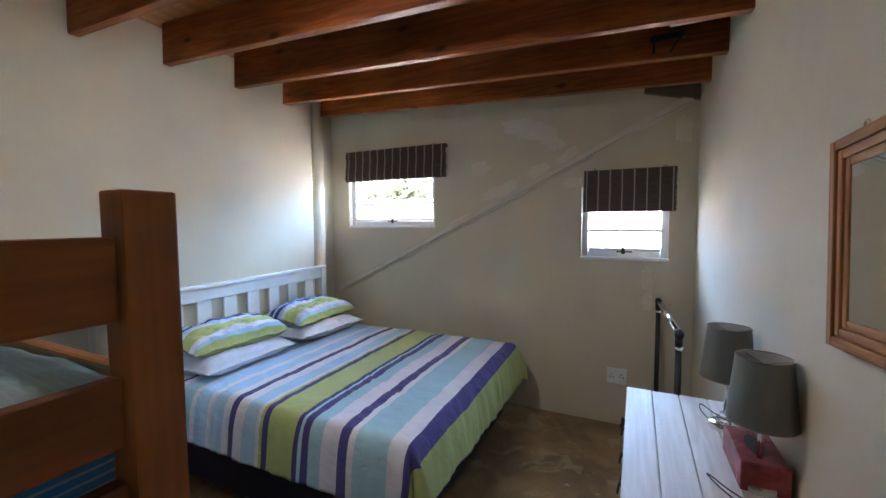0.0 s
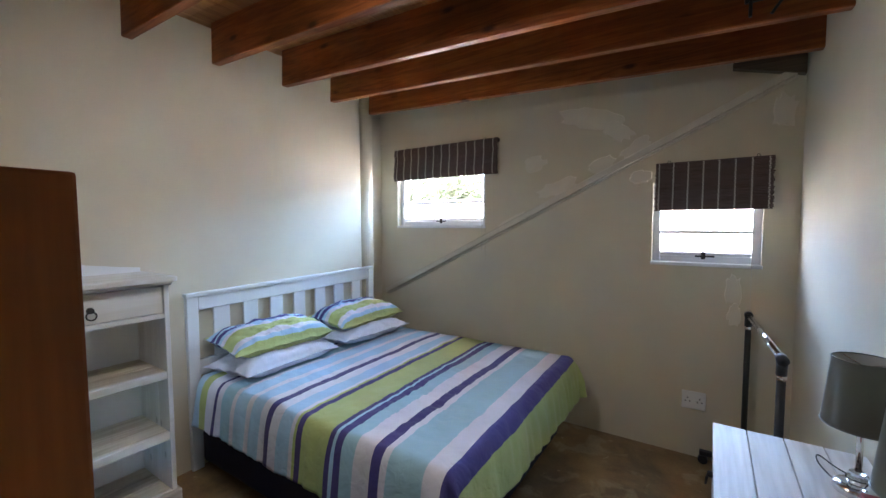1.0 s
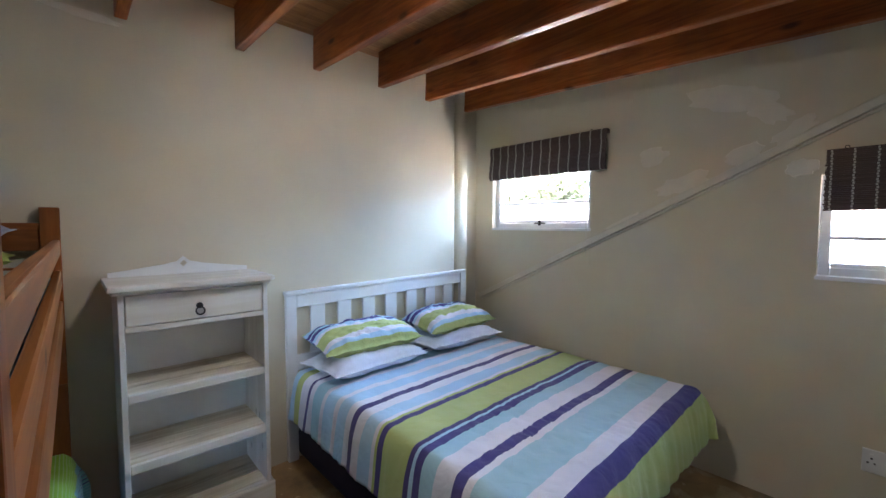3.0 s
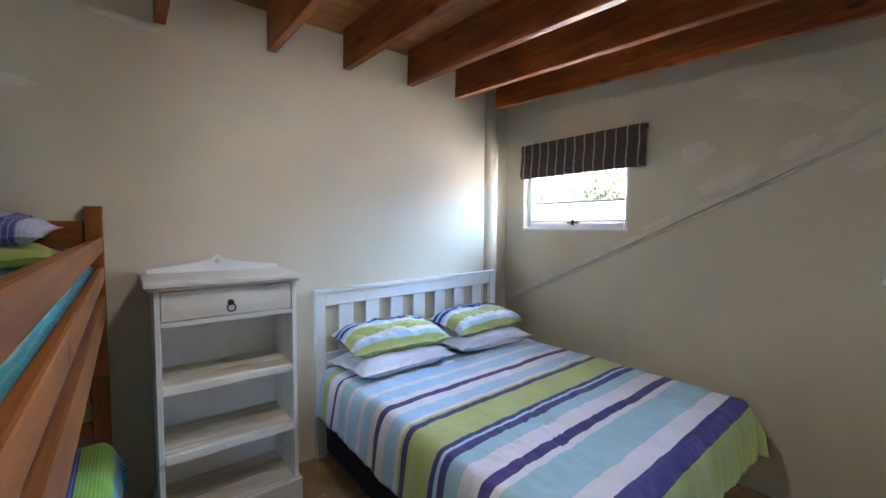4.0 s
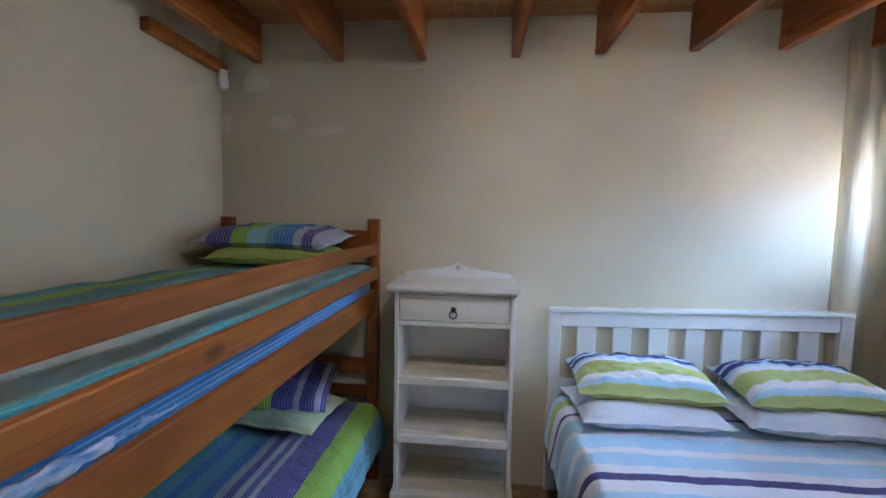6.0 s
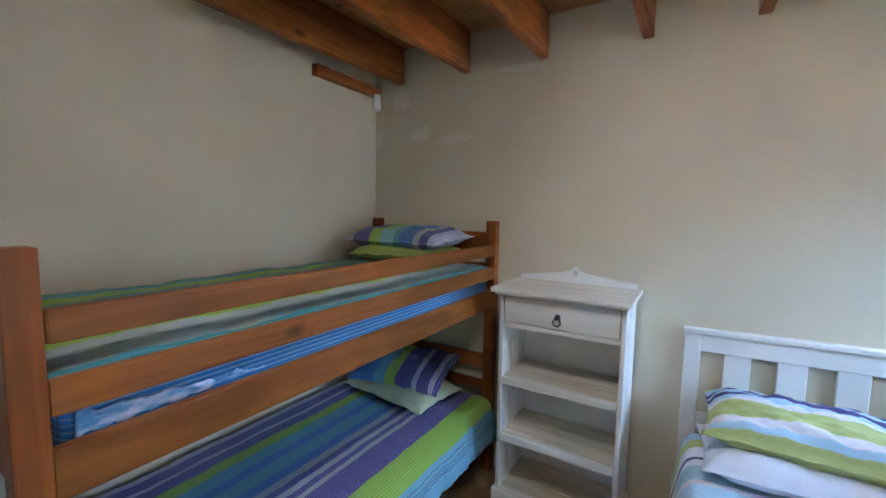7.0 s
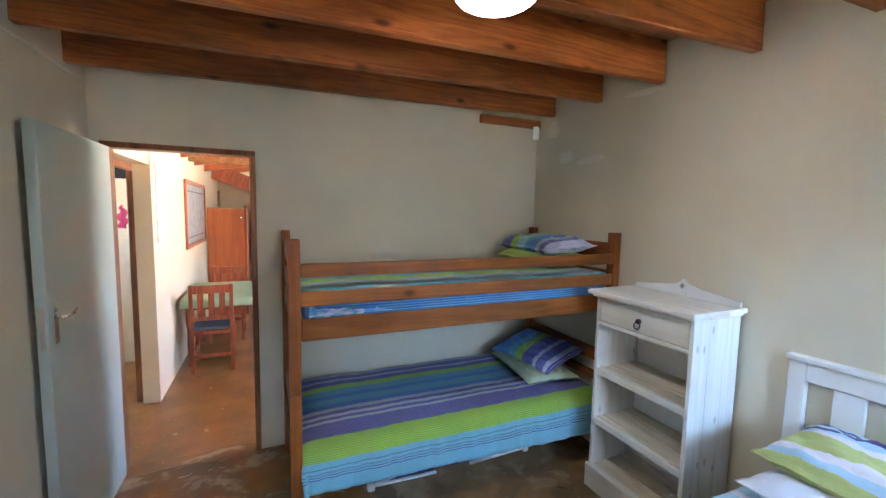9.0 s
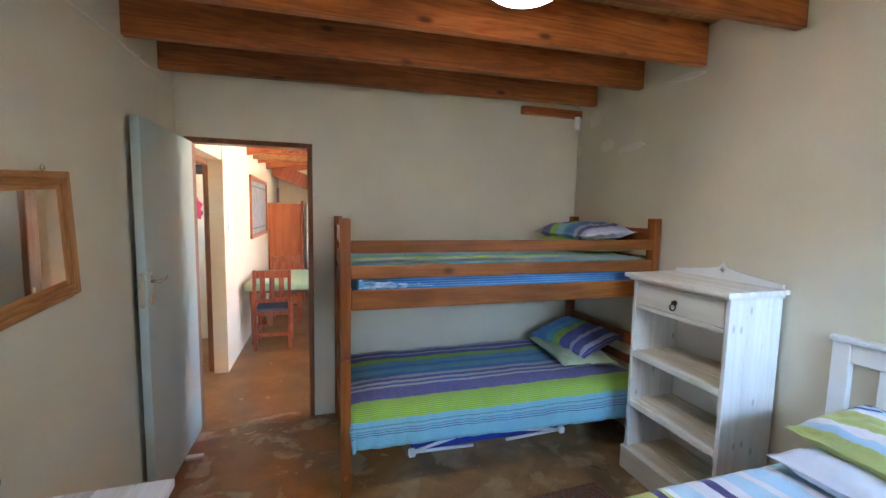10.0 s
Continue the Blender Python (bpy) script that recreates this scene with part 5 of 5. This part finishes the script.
# unseen slab added to stop sun leaking between the living area's ceiling boards
structure("roof_living", prism(B(), [(-2.8, -6.25), (2.7, -6.25), (2.7, -0.05), (-2.8, -0.05)], 3.8, 3.9), OLD_WOOD, "unseen flat slab added over the living area to keep sun out", "roof")
structure("wall_gable", box(B(), -2.75, 2.7, -0.1, -0.02, 2.99, 3.8), HALL_WALL, "wall above the bedroom doorway", "wall")
stair = mesh_ob("loft_stair_board", box(B(), -0.85, 0.43, -5.04, -4.98, -0.13, 0.13, 0.004, 1), DARK_WOOD)
stair.matrix_world = Matrix.Translation((0.43, 0, 2.19)) @ Matrix.Rotation(radians(-20), 4, "Y")
tagged(stair, "dark red sloping stair board of the loft", "stair board")


def framed_print():
    e = thing("framed_print", "faded printed chart in a brown wooden frame on the passage wall", "picture")
    x, y0, y1, z0, z1 = 0.862, -4.05, -2.48, 1.21, 2.035
    part("print", box(B(), x - 0.004, x + 0.004, y0 + 0.05, y1 - 0.05, z0 + 0.05, z1 - 0.05), CHART, e)
    for z in (z0, z1 - 0.05):
        part("frame_rail", box(B(), x - 0.02, x + 0.006, y0, y1, z, z + 0.05, 0.004, 1), ORANGE_WOOD, e)
    for y in (y0, y1 - 0.05):
        part("frame_side", box(B(), x - 0.02, x + 0.006, y, y + 0.05, z0 + 0.05, z1 - 0.05, 0.004, 1), ORANGE_WOOD, e)
    for z in (z0 + 0.12, z1 - 0.14):
        part("print_band", box(B(), x - 0.006, x - 0.004, y0 + 0.1, y1 - 0.1, z, z + 0.015), BLACK, e, "dark printed band")
    return e


framed_print()


def wardrobe():
    e = thing("wardrobe", "orange-brown varnished wooden wardrobe at the end of the passage", "wardrobe")
    part("body", box(B(), 0.30, 0.84, -4.75, -4.15, 0.0, 1.69, 0.006, 1), ORANGE_WOOD, e)
    part("side_stile", box(B(), 0.285, 0.325, -4.15, -4.10, 0.0, 1.75, 0.006, 1), DARK_WOOD, e, "darker red-brown upright edge")
    d = part("door", box(B(), 0.33, 0.845, -4.15, -4.13, 0.08, 1.70, 0.005, 1), ORANGE_WOOD, e)
    part("knob", cyl(B(), (0.37, -4.13, 1.56), (0.37, -4.112, 1.56), 0.011, seg=14), CHROME, d)
    return e


wardrobe()


def fridge():
    e = thing("fridge", "tall white fridge standing behind the wardrobe", "fridge", (-0.18, -4.95, 0))
    part("body", box(B(), 0, 0.44, -0.55, 0.0, 0.04, 1.66, 0.012, 2), PLASTIC, e)
    for z0, z1 in ((0.06, 1.0), (1.015, 1.655)):
        d = part("door", box(B(), 0.002, 0.438, 0.002, 0.045, z0, z1, 0.012, 2), PLASTIC, e)
        part("handle", box(B(), 0.40, 0.42, 0.045, 0.065, z0 + 0.05, z0 + 0.25, 0.004, 1), CHROME, d)
    for x in (0.05, 0.36):
        part("foot", cyl(B(), (x, -0.05, 0.0), (x, -0.05, 0.045), 0.02, seg=12), BLACK, e)
    return e


fridge()
sf = thing("small_framed_picture", "small picture in a brown wooden frame on the passage wall", "picture", (0.857, -5.95, 1.89))
part("frame", box(B(), -0.02, 0.0, -0.13, 0.13, -0.15, 0.15, 0.004, 1), ORANGE_WOOD, sf)
part("print", box(B(), -0.023, -0.019, -0.10, 0.10, -0.12, 0.12), CHART, sf)


def dining_table():
    e = thing("dining_table", "dark wooden dining table standing against the passage wall", "table")
    part("tabletop", box(B(), -0.15, 0.83, -2.86, -1.80, 0.715, 0.742, 0.005, 1), DARK_WOOD, e)
    for x in (-0.10, 0.765):
        for y in (-2.80, -1.92):
            bm = lathe(B(), [(0.03, 0.0), (0.038, 0.04), (0.024, 0.09), (0.034, 0.2), (0.03, 0.42), (0.04, 0.5), (0.04, 0.72)], x, y, 16)
            part("leg", bm, DARK_WOOD, e, smooth=True)
    part("apron", box(B(), -0.10, 0.76, -1.90, -1.875, 0.62, 0.715), DARK_WOOD, e)
    return e


dining_table()
tc = mesh_ob("tablecloth", drape(-0.16, 0.835, -2.87, -1.79, 0.752, (0.1, 0.0, 0.1, 0.11), seed=2.0, wrinkle=0.0015, flare=0.05, puff=0.0), GREEN_CLOTH, True)
thicken(tagged(tc, "pale green cloth over the dining table", "tablecloth"), 0.004)


def dining_chair():
    e = thing("dining_chair", "red-brown slat-back dining chair with a grey seat", "chair", (0, 0, 0), group="chairs at the dining table")
    W, D = 0.40, 0.40
    for x in (0, W - 0.036):
        part("leg", box(B(), x, x + 0.036, 0, 0.036, 0, 0.92, 0.004, 1), DARK_WOOD, e)
        part("leg", box(B(), x, x + 0.036, -D, -D + 0.036, 0, 0.43, 0.004, 1), DARK_WOOD, e)
        part("stretcher", box(B(), x + 0.008, x + 0.028, -D + 0.036, 0, 0.16, 0.19), DARK_WOOD, e)
    part("seat_frame", box(B(), 0.036, W - 0.036, -D + 0.01, 0.02, 0.40, 0.44, 0.004, 1), DARK_WOOD, e)
    part("seat", box(B(), 0.012, W - 0.012, -D - 0.01, -0.002, 0.44, 0.475, 0.012, 2), GREY_SEAT, e, "grey-blue padded seat")
    part("top_rail", box(B(), 0.036, W - 0.036, 0.004, 0.030, 0.83, 0.915, 0.006, 1), DARK_WOOD, e)
    part("lower_rail", box(B(), 0.036, W - 0.036, 0.006, 0.028, 0.55, 0.59, 0.004, 1), DARK_WOOD, e)
    part("stretcher", box(B(), 0.036, W - 0.036, 0.008, 0.028, 0.16, 0.20), DARK_WOOD, e)
    for i in range(3):
        x = 0.075 + i * 0.098
        part("slat", box(B(), x, x + 0.055, 0.010, 0.024, 0.59, 0.83, 0.003, 1), DARK_WOOD, e)
    return e


ch = dining_chair()
ch.matrix_world = pose(0.333, -1.695, 0, 0, 0, 1.5)
ch2 = copy_thing(ch, pose(0.69, -3.12, 0, 0, 0, 180))

sw = thing("light_switch", "white wall switch at the end of a cable duct", "switch", (0.874, -1.2, 1.45))
part("plate", box(B(), -0.016, 0.0, -0.16, 0.0, -0.065, 0.065, 0.003, 2), PLASTIC, sw)
part("rocker", box(B(), -0.019, -0.013, -0.055, -0.035, -0.02, 0.02, 0.002, 1), PLASTIC, sw)
part("cable_duct", box(B(), -0.012, 0.0, -0.035, -0.012, 0.065, 0.64, 0.002, 1), PLASTIC, sw)

# ---- garden outside the windows ----
structure("ground", box(B(), -90, 90, -90, 120, -0.4, -0.25), PAVING, "pale sandy paving outside the house", "ground")
structure("garden_wall", box(B(), -12, 12, 9.5, 9.7, -0.25, 2.12, 0.01, 1), OUT_WALL, "sunlit pale rendered garden wall outside the windows", "garden wall")


def tree(x, y, s, seed):
    rnd = random.Random(seed)
    e = thing("tree", "leafy green garden tree behind the garden wall", "tree", (x, y, -0.25), group="garden trees")
    bm = cyl(B(), (0, 0, 0), (0.1 * s, 0, 1.7 * s), 0.13 * s, 0.08 * s, 12)
    tips = []
    for i in range(11):
        a = rnd.uniform(0, 6.28)
        p0 = Vector((0.1 * s, 0, rnd.uniform(1.1, 1.7) * s))
        p1 = p0 + Vector((math.cos(a) * rnd.uniform(0.6, 1.3), math.sin(a) * rnd.uniform(0.6, 1.3), rnd.uniform(0.3, 1.5))) * s
        cyl(bm, p0, p1, 0.05 * s, 0.018 * s, 8)
        tips.append(p1)
        tips.append(p0.lerp(p1, 0.6))
    part("trunk", bm, BARK, e)
    me_v, me_f = [], []
    for p in tips:
        for k in range(200):
            c = p + Vector((rnd.gauss(0, 0.34), rnd.gauss(0, 0.34), rnd.gauss(0, 0.26))) * s
            q = Euler((rnd.uniform(-1, 1), rnd.uniform(-1, 1), rnd.uniform(0, 6.28))).to_matrix()
            L, W = rnd.uniform(0.04, 0.08) * s, rnd.uniform(0.015, 0.028) * s
            b0 = len(me_v)
            for v in ((0, -L, 0), (W, 0, 0.01), (0, L, 0), (-W, 0, 0.01)):
                me_v.append(c + q @ Vector(v))
            me_f.append((b0, b0 + 1, b0 + 2, b0 + 3))
    me = bpy.data.meshes.new("crown")
    me.from_pydata(me_v, [], me_f)
    me.materials.append(LEAF)
    cr = new("crown", me)
    cr.parent = e
    return e


for i, (x, y, s) in enumerate([(-6.4, 11.3, 1.25), (-4.2, 12.0, 1.1), (-8.8, 12.2, 1.3), (-1.2, 12.2, 1.0), (-11.4, 12.0, 1.2), (-2.8, 11.4, 1.0), (-5.3, 12.6, 1.3), (-7.6, 11.5, 1.2)]):
    tree(x, y, s, i)
